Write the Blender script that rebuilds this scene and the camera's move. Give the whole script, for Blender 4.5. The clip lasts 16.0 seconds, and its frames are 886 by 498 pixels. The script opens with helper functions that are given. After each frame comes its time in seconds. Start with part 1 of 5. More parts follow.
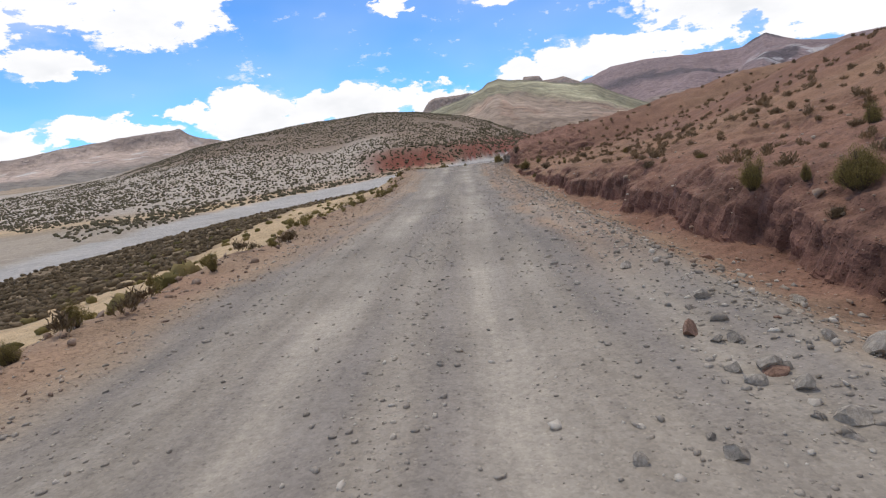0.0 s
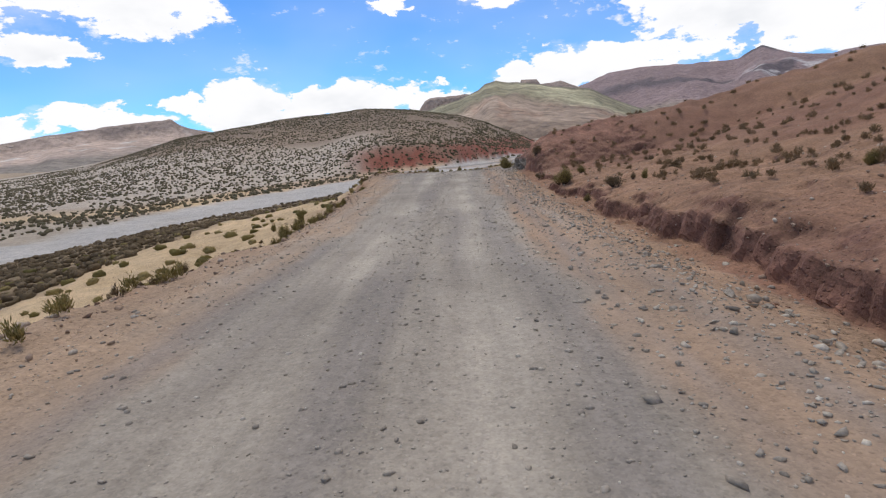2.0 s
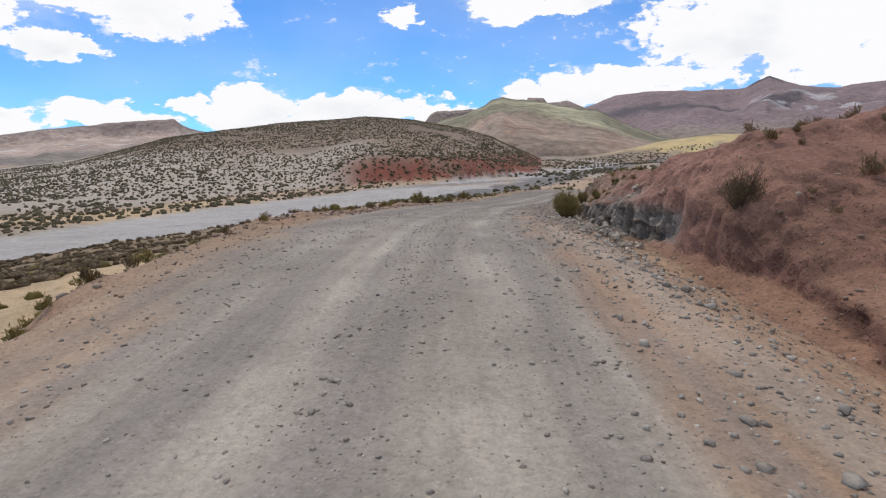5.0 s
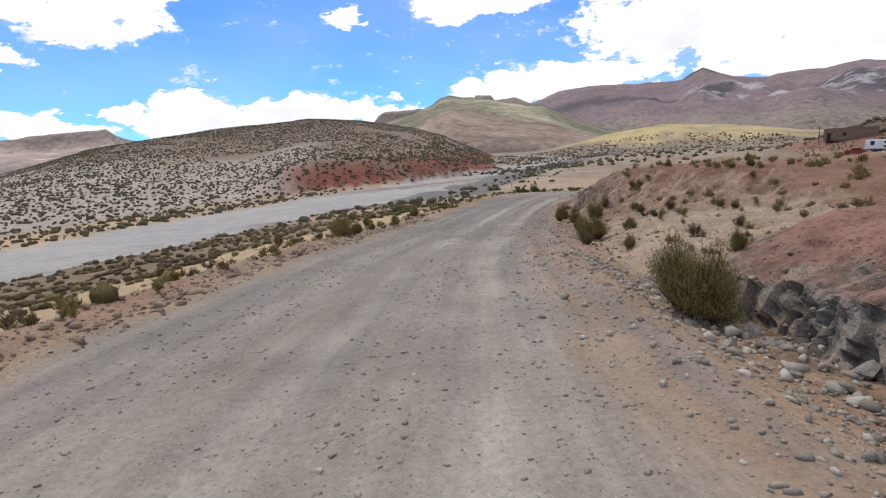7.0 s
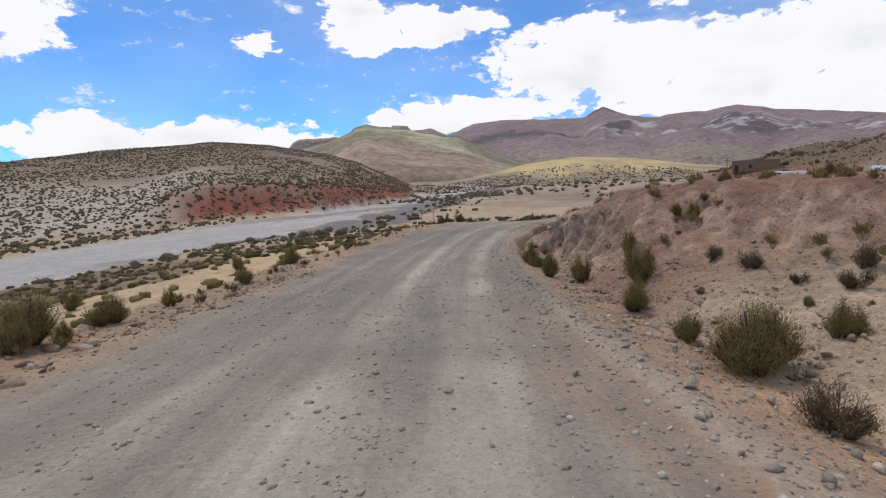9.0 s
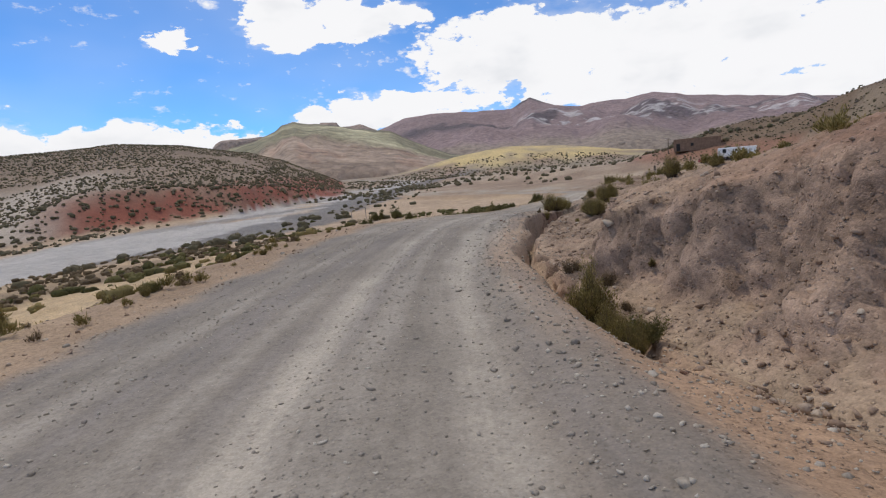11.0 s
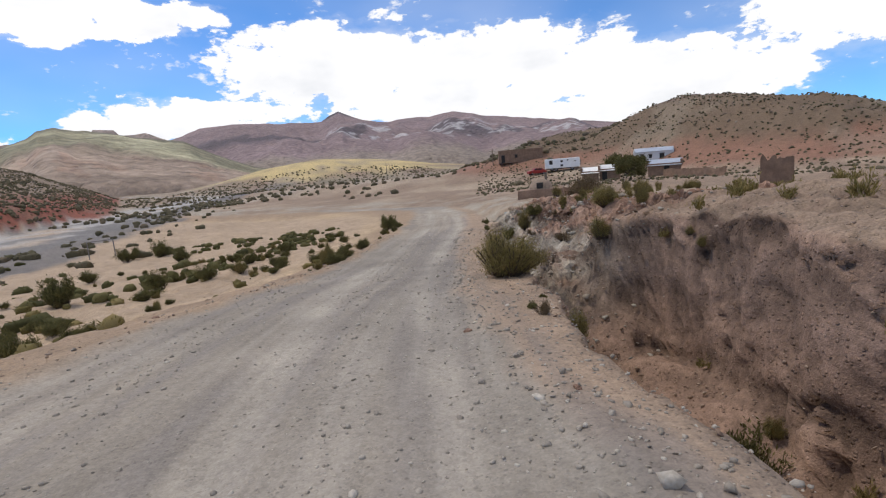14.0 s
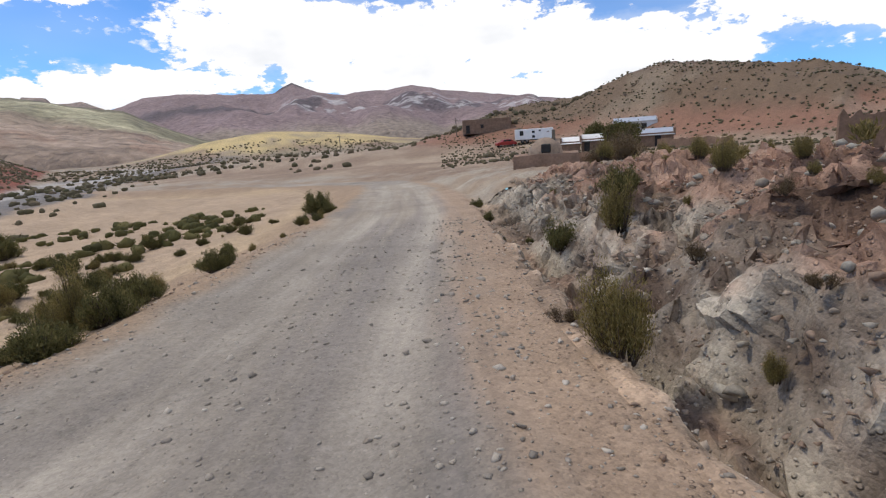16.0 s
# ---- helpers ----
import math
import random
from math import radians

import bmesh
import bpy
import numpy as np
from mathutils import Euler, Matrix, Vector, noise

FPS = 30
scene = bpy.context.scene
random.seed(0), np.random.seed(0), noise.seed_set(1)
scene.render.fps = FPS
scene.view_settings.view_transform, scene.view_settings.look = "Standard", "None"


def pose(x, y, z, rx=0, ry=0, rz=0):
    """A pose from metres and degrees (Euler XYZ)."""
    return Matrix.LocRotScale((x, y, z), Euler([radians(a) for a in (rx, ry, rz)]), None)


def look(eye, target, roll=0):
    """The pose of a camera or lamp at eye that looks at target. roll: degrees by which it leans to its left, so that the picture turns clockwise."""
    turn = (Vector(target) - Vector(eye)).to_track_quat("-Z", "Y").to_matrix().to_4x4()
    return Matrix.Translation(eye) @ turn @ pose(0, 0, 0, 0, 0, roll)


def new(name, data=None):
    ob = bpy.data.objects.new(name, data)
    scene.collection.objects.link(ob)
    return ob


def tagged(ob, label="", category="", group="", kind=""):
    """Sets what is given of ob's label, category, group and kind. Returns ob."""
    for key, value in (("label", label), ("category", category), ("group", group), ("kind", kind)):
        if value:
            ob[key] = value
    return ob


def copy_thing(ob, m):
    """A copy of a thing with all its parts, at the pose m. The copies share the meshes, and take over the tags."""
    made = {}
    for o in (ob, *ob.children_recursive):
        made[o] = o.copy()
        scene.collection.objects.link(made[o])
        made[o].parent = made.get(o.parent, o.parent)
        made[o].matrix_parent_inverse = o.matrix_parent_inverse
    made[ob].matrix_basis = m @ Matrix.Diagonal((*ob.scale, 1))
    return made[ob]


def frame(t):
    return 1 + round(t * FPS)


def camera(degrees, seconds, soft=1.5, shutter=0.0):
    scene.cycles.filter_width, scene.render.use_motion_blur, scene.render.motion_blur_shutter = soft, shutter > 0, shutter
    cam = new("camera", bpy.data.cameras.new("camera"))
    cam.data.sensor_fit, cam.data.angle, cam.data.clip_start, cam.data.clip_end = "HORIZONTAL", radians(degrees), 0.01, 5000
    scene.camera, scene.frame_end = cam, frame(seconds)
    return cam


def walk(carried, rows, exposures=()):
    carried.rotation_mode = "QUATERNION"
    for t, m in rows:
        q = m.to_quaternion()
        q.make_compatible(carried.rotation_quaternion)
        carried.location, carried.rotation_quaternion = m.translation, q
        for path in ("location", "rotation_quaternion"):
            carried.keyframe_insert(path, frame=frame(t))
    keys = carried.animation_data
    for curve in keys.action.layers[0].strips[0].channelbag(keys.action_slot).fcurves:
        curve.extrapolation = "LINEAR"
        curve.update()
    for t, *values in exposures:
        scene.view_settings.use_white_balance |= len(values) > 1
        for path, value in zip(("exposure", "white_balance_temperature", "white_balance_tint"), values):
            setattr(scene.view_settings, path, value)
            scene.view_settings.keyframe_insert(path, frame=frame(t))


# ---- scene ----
cam = camera(80.87, 16.0, soft=1.2)
PATH = [
    (0.0, pose(0.000, 0.000, 1.600, 78.13, 5.71, 2.11)),
    (0.5, pose(0.092, 3.874, 1.484, 78.56, 4.96, 1.36)),
    (1.0, pose(0.068, 7.701, 1.326, 78.64, 4.64, 0.96)),
    (1.5, pose(0.066, 11.324, 1.170, 78.54, 4.62, 1.28)),
    (2.0, pose(0.000, 15.021, 1.104, 78.13, 3.69, 1.60)),
    (2.5, pose(0.064, 18.874, 1.007, 79.40, 3.01, 2.22)),
    (3.0, pose(-0.004, 22.690, 0.905, 79.80, 2.29, 2.42)),
    (3.5, pose(-0.073, 26.526, 0.790, 80.94, 1.88, 2.86)),
    (4.0, pose(-0.112, 30.327, 0.679, 81.74, 1.48, 3.04)),
    (6.3, pose(-0.017, 45.103, 1.055, 76.41, 1.95, -1.40)),
    (6.5, pose(-0.003, 46.322, 0.973, 77.27, 2.60, -2.16)),
    (7.0, pose(0.105, 49.326, 0.773, 79.41, 3.06, -3.31)),
    (7.5, pose(0.353, 52.245, 0.564, 80.45, 3.28, -4.53)),
    (8.0, pose(0.617, 55.350, 0.319, 80.73, 3.02, -6.67)),
    (8.5, pose(1.004, 58.266, 0.137, 81.53, 2.49, -11.01)),
    (9.0, pose(1.430, 61.177, -0.091, 82.17, 2.23, -12.32)),
    (11.5, pose(5.420, 76.531, -1.315, 80.70, 5.40, -21.45)),
    (12.0, pose(6.512, 79.602, -1.476, 80.30, 6.03, -25.07)),
    (12.5, pose(7.731, 82.681, -1.540, 80.29, 6.04, -33.44)),
    (13.0, pose(9.184, 85.761, -1.527, 80.62, 4.65, -34.01)),
    (13.5, pose(10.836, 88.835, -1.539, 80.57, 4.49, -36.82)),
    (14.0, pose(12.049, 91.789, -1.574, 81.03, 4.64, -39.98)),
    (14.5, pose(13.723, 94.211, -1.796, 78.66, 5.99, -39.96)),
    (15.0, pose(15.649, 96.711, -2.030, 77.40, 5.03, -40.51)),
    (15.5, pose(17.755, 99.023, -2.302, 77.56, 3.79, -42.04)),
    (16.0, pose(19.788, 101.264, -2.663, 78.08, 4.01, -44.49)),
]
walk(cam, PATH, exposures=[(0, 0.0), (2.5, -0.03), (4, -0.12), (6.3, 0.05), (7.5, 0.03), (8.5, -0.06), (11.3, -0.12), (12.5, -0.04), (13.5, 0.0), (16, 0.04)])

# ---- light ----
SUN_EL, SUN_AZ = 58.0, 340.0      # degrees; azimuth from +y clockwise
world = bpy.data.worlds.new("sky")
scene.world = world
world.use_nodes = True
wt = world.node_tree
wt.nodes.clear()


def add(tree, kind, **kw):
    n = tree.nodes.new(kind)
    for k, v in kw.items():
        if k == "op":
            n.operation = v
        elif k == "mode":
            n.blend_type = v
        elif k == "dtype":
            n.data_type = v
        elif k == "attr":
            n.attribute_name = v
    return n


def math_node(tree, op, a, b=None, c=None, clamp=False):
    n = tree.nodes.new("ShaderNodeMath")
    n.operation, n.use_clamp = op, clamp
    for i, v in enumerate((a, b, c)):
        if v is None:
            continue
        if isinstance(v, (int, float)):
            n.inputs[i].default_value = v
        else:
            tree.links.new(v, n.inputs[i])
    return n.outputs[0]


def mix_color(tree, fac, a, b, mode="MIX"):
    n = tree.nodes.new("ShaderNodeMix")
    n.data_type, n.blend_type = "RGBA", mode
    for i, v in ((0, fac), (6, a), (7, b)):
        if isinstance(v, (int, float)):
            n.inputs[i].default_value = v
        elif isinstance(v, tuple):
            n.inputs[i].default_value = (*v, 1)
        else:
            tree.links.new(v, n.inputs[i])
    return n.outputs[2]


def noise_node(tree, vec, scale, detail=5.0, rough=0.55, lac=2.0):
    n = tree.nodes.new("ShaderNodeTexNoise")
    n.inputs["Scale"].default_value, n.inputs["Detail"].default_value, n.inputs["Roughness"].default_value = scale, detail, rough
    n.inputs["Lacunarity"].default_value = lac
    if vec is not None:
        tree.links.new(vec, n.inputs["Vector"])
    return n.outputs["Fac"]


def ramp(tree, v, lo, hi, smooth=True):
    n = tree.nodes.new("ShaderNodeMapRange")
    n.interpolation_type = "SMOOTHSTEP" if smooth else "LINEAR"
    tree.links.new(v, n.inputs[0])
    n.inputs[1].default_value, n.inputs[2].default_value = lo, hi
    return n.outputs[0]


sky = add(wt, "ShaderNodeTexSky")
sky.sky_type, sky.sun_disc = "NISHITA", False
sky.sun_elevation, sky.sun_rotation = radians(SUN_EL), radians(SUN_AZ)
sky.altitude, sky.dust_density, sky.air_density = 3800, 0.2, 1.0
tc = add(wt, "ShaderNodeTexCoord")
sep = add(wt, "ShaderNodeSeparateXYZ")
wt.links.new(tc.outputs["Generated"], sep.inputs[0])
azim = math_node(wt, "MULTIPLY", math_node(wt, "ARCTAN2", sep.outputs[0], sep.outputs[1]), 57.29578)
elev = math_node(wt, "MULTIPLY", math_node(wt, "ARCSINE", sep.outputs[2]), 57.29578)
comb = add(wt, "ShaderNodeCombineXYZ")
wt.links.new(azim, comb.inputs[0])
wt.links.new(elev, comb.inputs[1])
flat = add(wt, "ShaderNodeVectorMath", op="MULTIPLY")
wt.links.new(comb.outputs[0], flat.inputs[0])
flat.inputs[1].default_value = (0.055, 0.11, 0)
puff = noise_node(wt, flat.outputs[0], 3.6, 9.0, 0.62)
wisp = noise_node(wt, flat.outputs[0], 0.9, 3.0, 0.5)
# banks of cumulus: azimuth, elevation, half width, half height in degrees
CLOUDS = [(-42, 17, 18, 6.5), (-29, 14.5, 8, 3.5), (-38, 9.6, 4, 1.6), (-21, 4.5, 6, 3.1), (-11, 4.4, 8, 2.7), (-3, 4.0, 6, 1.7),
          (-33, 3.6, 6, 1.4), (-44, 2.6, 8, 1.4), (-26.6, 5.6, 1.8, 1.2), (-6.5, 14.0, 3.2, 1.0), (5, 15.4, 6, 2.6), (12, 15.6, 8, 2.2),
          (30, 11, 13, 5), (45, 9, 17, 6), (14, 6.2, 11, 2.6), (62, 6, 14, 5.5), (82, 12, 14, 7), (70, 18, 16, 4)]
warp = add(wt, "ShaderNodeTexNoise")
warp.inputs["Scale"].default_value, warp.inputs["Detail"].default_value, warp.inputs["Roughness"].default_value = 3.2, 6.0, 0.6
wt.links.new(flat.outputs[0], warp.inputs["Vector"])
shifted = add(wt, "ShaderNodeVectorMath", op="SUBTRACT")
wt.links.new(warp.outputs["Color"], shifted.inputs[0])
shifted.inputs[1].default_value = (0.5, 0.5, 0.5)
spread = add(wt, "ShaderNodeVectorMath", op="MULTIPLY")
wt.links.new(shifted.outputs[0], spread.inputs[0])
spread.inputs[1].default_value = (13.0, 6.5, 0)
bent = add(wt, "ShaderNodeVectorMath", op="ADD")
wt.links.new(comb.outputs[0], bent.inputs[0])
wt.links.new(spread.outputs[0], bent.inputs[1])
bank = None
for ca, ce, cw, ch in CLOUDS:
    m = add(wt, "ShaderNodeVectorMath", op="SUBTRACT")
    wt.links.new(bent.outputs[0], m.inputs[0])
    m.inputs[1].default_value = (ca, ce, 0)
    k = add(wt, "ShaderNodeVectorMath", op="MULTIPLY")
    wt.links.new(m.outputs[0], k.inputs[0])
    k.inputs[1].default_value = (1 / cw, 1 / ch, 0)
    ln = add(wt, "ShaderNodeVectorMath", op="LENGTH")
    wt.links.new(k.outputs[0], ln.inputs[0])
    v = math_node(wt, "SUBTRACT", 1.0, ln.outputs["Value"])
    bank = v if bank is None else math_node(wt, "MAXIMUM", bank, v)
# scattered cumulus over the rest of the dome
high = math_node(wt, "MULTIPLY", ramp(wt, elev, 24, 32), math_node(wt, "SUBTRACT", noise_node(wt, tc.outputs["Generated"], 2.2, 5.0), 0.53))
behind = math_node(wt, "MULTIPLY", ramp(wt, math_node(wt, "ABSOLUTE", azim), 90, 110), math_node(wt, "SUBTRACT", noise_node(wt, tc.outputs["Generated"], 3.0, 5.0), 0.5))
bank = math_node(wt, "MAXIMUM", bank, math_node(wt, "MULTIPLY", math_node(wt, "MAXIMUM", high, behind), 4.0))
billow = noise_node(wt, flat.outputs[0], 10.0, 6.0, 0.6)
rag = math_node(wt, "ADD", math_node(wt, "MULTIPLY", math_node(wt, "SUBTRACT", puff, 0.53), 1.5), math_node(wt, "MULTIPLY", math_node(wt, "SUBTRACT", billow, 0.5), 0.9))
rag = math_node(wt, "MULTIPLY", rag, ramp(wt, bank, -0.12, 0.2))
field = math_node(wt, "ADD", math_node(wt, "MINIMUM", bank, 0.5), rag)
cover = ramp(wt, field, 0.0, 0.13)
veil = math_node(wt, "MULTIPLY", ramp(wt, math_node(wt, "ADD", bank, math_node(wt, "MULTIPLY", wisp, 0.5)), -0.05, 0.7), 0.45)
cover = math_node(wt, "MAXIMUM", cover, veil)
tone = math_node(wt, "MULTIPLY", ramp(wt, noise_node(wt, flat.outputs[0], 1.5, 4.0), 0.48, 0.75), ramp(wt, bank, 0.1, 0.6))
CLOUD = 11.5
white = mix_color(wt, math_node(wt, "MULTIPLY", tone, 0.45), (CLOUD, CLOUD, CLOUD * 1.02), (CLOUD * 0.62, CLOUD * 0.66, CLOUD * 0.72))
blue = mix_color(wt, 1.0, sky.outputs[0], (0.34, 1.15, 1.85), "MULTIPLY")
bg = add(wt, "ShaderNodeBackground")
bg.inputs[1].default_value = 0.088
wo = add(wt, "ShaderNodeOutputWorld")
wt.links.new(mix_color(wt, cover, blue, white), bg.inputs[0])
wt.links.new(bg.outputs[0], wo.inputs[0])

sun_data = bpy.data.lights.new("sun", "SUN")
sun_data.energy, sun_data.angle, sun_data.color = 1.72, radians(1.5), (1.0, 0.90, 0.75)
sun = new("sun", sun_data)
ray_dir = Vector((math.sin(radians(SUN_AZ)) * math.cos(radians(SUN_EL)), math.cos(radians(SUN_AZ)) * math.cos(radians(SUN_EL)), math.sin(radians(SUN_EL))))
sun.matrix_world = look(ray_dir * 100, (0, 0, 0))
scene.view_settings.exposure = 0.0

# ---- terrain arithmetic ----
ROAD_Y = [-40, 0, 15, 30, 45, 52, 61, 69, 77, 83.5, 90, 95.3, 100.2, 104, 113.5, 124, 141, 155, 172, 200, 230]
ROAD_X = [0.2, -0.35, -0.35, -0.5, -0.8, -0.85, 0.3, 2.0, 4.0, 6.2, 9.4, 12.4, 16.4, 20.35, 29.7, 38.3, 50.5, 55, 52, 41, 41]
ROAD_Z = [1.4, 0.0, -0.5, -0.92, -0.75, -1.1, -1.69, -2.3, -2.9, -3.14, -3.16, -3.4, -3.85, -4.35, -4.8, -5.2, -5.7, -6.2, -6.9, -7.6, -8.0]
HALF_F = [0, 35, 52, 65, 85, 95, 101, 106, 118, 230]
HALF_W = [3.1, 3.1, 3.6, 3.4, 3.0, 3.3, 2.6, 1.95, 1.95, 2.2]
YY = np.linspace(-40, 230, 1081)


def glide(ys, vs):
    v = np.interp(YY, ys, vs)
    k = np.hanning(25)
    k /= k.sum()
    p = np.pad(v, 12, mode="reflect", reflect_type="odd")
    return np.convolve(p, k, "valid")


RX, RZ = glide(ROAD_Y, ROAD_X), glide(ROAD_Y, ROAD_Z)
SL = np.gradient(RX, YY)


def along(x, y):
    """Signed distance to the road's middle (right is positive) and the y of the nearest place on it."""
    f = y
    for _ in range(3):
        xc, sl = np.interp(f, YY, RX), np.interp(f, YY, SL)
        f = np.clip(f + ((x - xc) * sl + (y - f)) / (1 + sl * sl) * 0.8, -40, 230)
    xc, sl = np.interp(f, YY, RX), np.interp(f, YY, SL)
    c = 1 / np.sqrt(1 + sl * sl)
    return (x - xc) * c - (y - f) * sl * c, f


def step(a, b, v):
    u = np.clip((v - a) / (b - a), 0, 1)
    return u * u * (3 - 2 * u)


def fract(x, y, seed):
    xi, yi = np.floor(x), np.floor(y)
    u, v = x - xi, y - yi
    u, v = u * u * (3 - 2 * u), v * v * (3 - 2 * v)

    def h(a, b):
        w = np.sin(a * 127.1 + b * 311.7 + seed * 74.7) * 43758.5453
        return w - np.floor(w)
    return (h(xi, yi) * (1 - u) + h(xi + 1, yi) * u) * (1 - v) + (h(xi, yi + 1) * (1 - u) + h(xi + 1, yi + 1) * u) * v


def fbm(x, y, scale, octaves=4, seed=0):
    t, a, n = 0, 0.5, 0
    for o in range(octaves):
        t = t + a * (fract(x / scale + 17.3 * o, y / scale + 9.1 * o, seed + o) - 0.5)
        n, a, scale = n + a, a * 0.5, scale * 0.5
    return t / n * 2


D_COLS = [3.0, 4.3, 4.95, 7.5, 11, 16, 24, 40]
SIDE = [
    (-10, [0, -0.5, -0.5, 0.1, 1.5, 3.6, 7.2, 10.5]), (20, [0, -0.45, -0.45, -0.1, 0.9, 2.8, 6.6, 9.5]), (33, [0, -0.4, -0.4, -0.1, 0.3, 1.6, 5.4, 7.0]),
    (43, [0, -0.5, -0.45, -0.3, 0.3, 1.4, 4.0, 5.4]), (52, [0, -0.45, -0.4, 0.0, 0.5, 1.2, 2.7, 4.4]), (60, [0, -0.35, -0.25, -0.1, 0.3, 1.0, 3.2, 4.2]),
    (70, [0, -0.15, 0.1, 0.65, 0.85, 0.95, 2.2, 2.8]), (75, [0, -0.15, 0.15, 0.7, 0.85, 0.9, 1.6, 2.2]), (80, [0, -0.5, -0.25, 0.25, 0.35, 0.4, 0.6, 1.0]), (88, [0, -0.1, 0.0, 0.3, 0.45, 0.5, 0.6, 1.0]),
]
SIDE2 = [(96, [0, 0.0, 0.45, 1.05, 1.2, 1.25, 1.3, 1.6]), (103, [0, -0.05, 0.7, 1.4, 1.35, 1.2, 1.1, 1.1]), (110, [0, 0.05, 0.5, 0.95, 0.95, 0.8, 0.4, 0.2]), (135, [0, 0, 0.1, 0.3, 0.4, 0.4, 0.1, 0])]


def side(d, f):
    rows = SIDE + SIDE2
    fs = np.array([r[0] for r in rows], float)
    vals = np.stack([np.interp(d, D_COLS, r[1]) for r in rows])
    out = vals[0].copy()
    for i in range(len(fs) - 1):
        out = out + (vals[i + 1] - vals[i]) * step(fs[i], fs[i + 1], f)
    return out


def lane_shift(f):
    return np.interp(f, [35, 52, 85, 96, 104], [0, 0.8, 1.2, 1.5, 0.45])


def river(x, y):
    return -8.4 - 0.03 * np.clip(-x - 25, 0, 160)


SWELL = 0.3


def terrain(x, y, full=False):
    mid, f = along(x, y)
    d = np.sign(mid) * np.maximum(np.abs(mid) - np.interp(f, HALF_F, HALF_W) + 3.1, np.abs(mid) * 0.3)
    wob = fbm(x, y, 4.0, 3, 11) * 0.5
    zr = np.interp(f, YY, RZ)
    r, az = np.hypot(x, y - 30), np.degrees(np.arctan2(x, y - 30))
    low = river(x, y)
    # left of the road: shoulder, sandy slope, scrub flat, river
    l = np.maximum(-d, 0)
    lw = l + wob * step(4, 9, l) + np.interp(f, [20, 27, 42, 54], [0, 1.5, 1.5, -0.3]) * step(2.4, 3.6, l)
    flat_far = step(92, 112, f)
    drop = np.interp(lw, [3.3, 4.6, 5.2, 6.2, 8, 12, 19, 30, 45, 52], [0, 0.06, 0.18, 0.8, 1.75, 2.5, 3.4, 5.1, 7.3, 8.2]) * np.clip((zr + 8.4) / 7.5, 0.5, 1.05)
    drop2 = np.interp(lw, [3.1, 4.2, 6.5, 10, 16, 24, 40, 60], [0, 0.3, 0.9, 1.35, 1.7, 2.0, 2.7, 3.9])
    left = np.maximum(zr - drop * (1 - flat_far) - drop2 * flat_far, low + 0.5)
    # right of the road
    q = np.maximum(d, 0)
    qw = q + wob * 0.5 * step(3.6, 5.5, q)
    right = zr + side(qw, f)
    # eroded scarp and rock outcrops above the verge
    scarp_q = np.interp(f, [56, 62, 68, 72, 76, 80, 83, 86, 90], [14, 12.0, 9.8, 7.8, 6.6, 5.6, 5.1, 6.0, 8.0]) + fbm(x, y, 2.6, 4, 33) * 1.6 + fbm(x, y, 0.7, 2, 34) * 0.4
    slack = 0.9 * (1 - step(75, 81, f))
    right = right + np.interp(f, [66, 74, 79, 82, 85, 87], [0.9, 1.2, 2.0, 1.55, 1.25, 1.2]) * (0.7 * step(-0.3 - 1.3 * slack, 0.22 + 1.3 * slack, q - scarp_q) + 0.3 * step(-1.6, 2.0, q - scarp_q)) * step(58, 70, f) * (1 - step(86.5, 91, f))
    bank_q = np.interp(f, [44, 48, 57, 61], [4.75, 4.35, 4.35, 4.75]) + fbm(x, y, 2.0, 5, 36) * np.interp(f, [44, 48], [0.9, 0.55])
    bank_h = np.interp(f, [-10, 20, 28, 36, 44, 46, 48, 52, 54, 56, 58, 60.5], [0.95, 0.9, 0.65, 0.4, 0.25, 1.1, 1.8, 1.8, 1.45, 1.05, 0.7, 0]) * (0.95 + 0.6 * fbm(f, f * 0 + 2, 4.0, 3, 38))
    dome = step(46, 49, f)
    soft = 0.9 + 0.9 * dome
    right = right + bank_h * ((0.62 - 0.14 * dome) * step(-0.1, 0.1, q - bank_q) + (0.38 + 0.14 * dome) * step(-0.1, soft, q - bank_q) + 0.16 * step(-1.0, -0.1, q - bank_q))
    craggy = step(3.7, 4.6, q) * (1 - step(10, 15, q)) * (step(86, 90, f) * 0.35 + 0.7 * step(101, 103, f) * (1 - step(112, 118, f)))
    lump = 1 - 2.2 * np.abs(fbm(x, y, 1.5, 5, 35))
    right = right + craggy * (lump * 0.5 - 0.25)
    gully = np.interp(f, [78, 80, 85, 87, 90, 92, 94, 96, 100.6, 102, 105, 109, 113], [0, 0.35, 0.55, 0.9, 1.3, 1.6, 2.5, 2.9, 2.8, 1.2, 0.55, 0.4, 0.15])
    lip = np.interp(f, [85, 95, 98, 100, 101.5, 102.6, 104, 113], [3.3, 3.35, 3.6, 3.9, 4.35, 4.3, 3.75, 3.7]) + fbm(f, f * 0 + 3, 2.2, 4, 21) * 0.45
    rim = np.interp(f, [78, 84, 87, 89, 91, 93, 95, 98, 101, 102.4, 105, 113], [0.5, 0.5, 0.35, 0.5, 0.7, 1.7, 2.6, 2.7, 2.2, 1.1, 1.1, 0.8]) + lip + fbm(f, f * 0 + 9, 1.2, 3, 23) * 0.3
    ramp_w = 0.14 + 0.16 * step(91, 94, f) + 1.0 * step(101.4, 103.5, f)
    cutw = step(0, 0.25, q - lip) * (1 - step(-0.15, 1.0, (q - rim) / ramp_w + 0.4 * fbm(x, y, 1.2, 3, 4)))
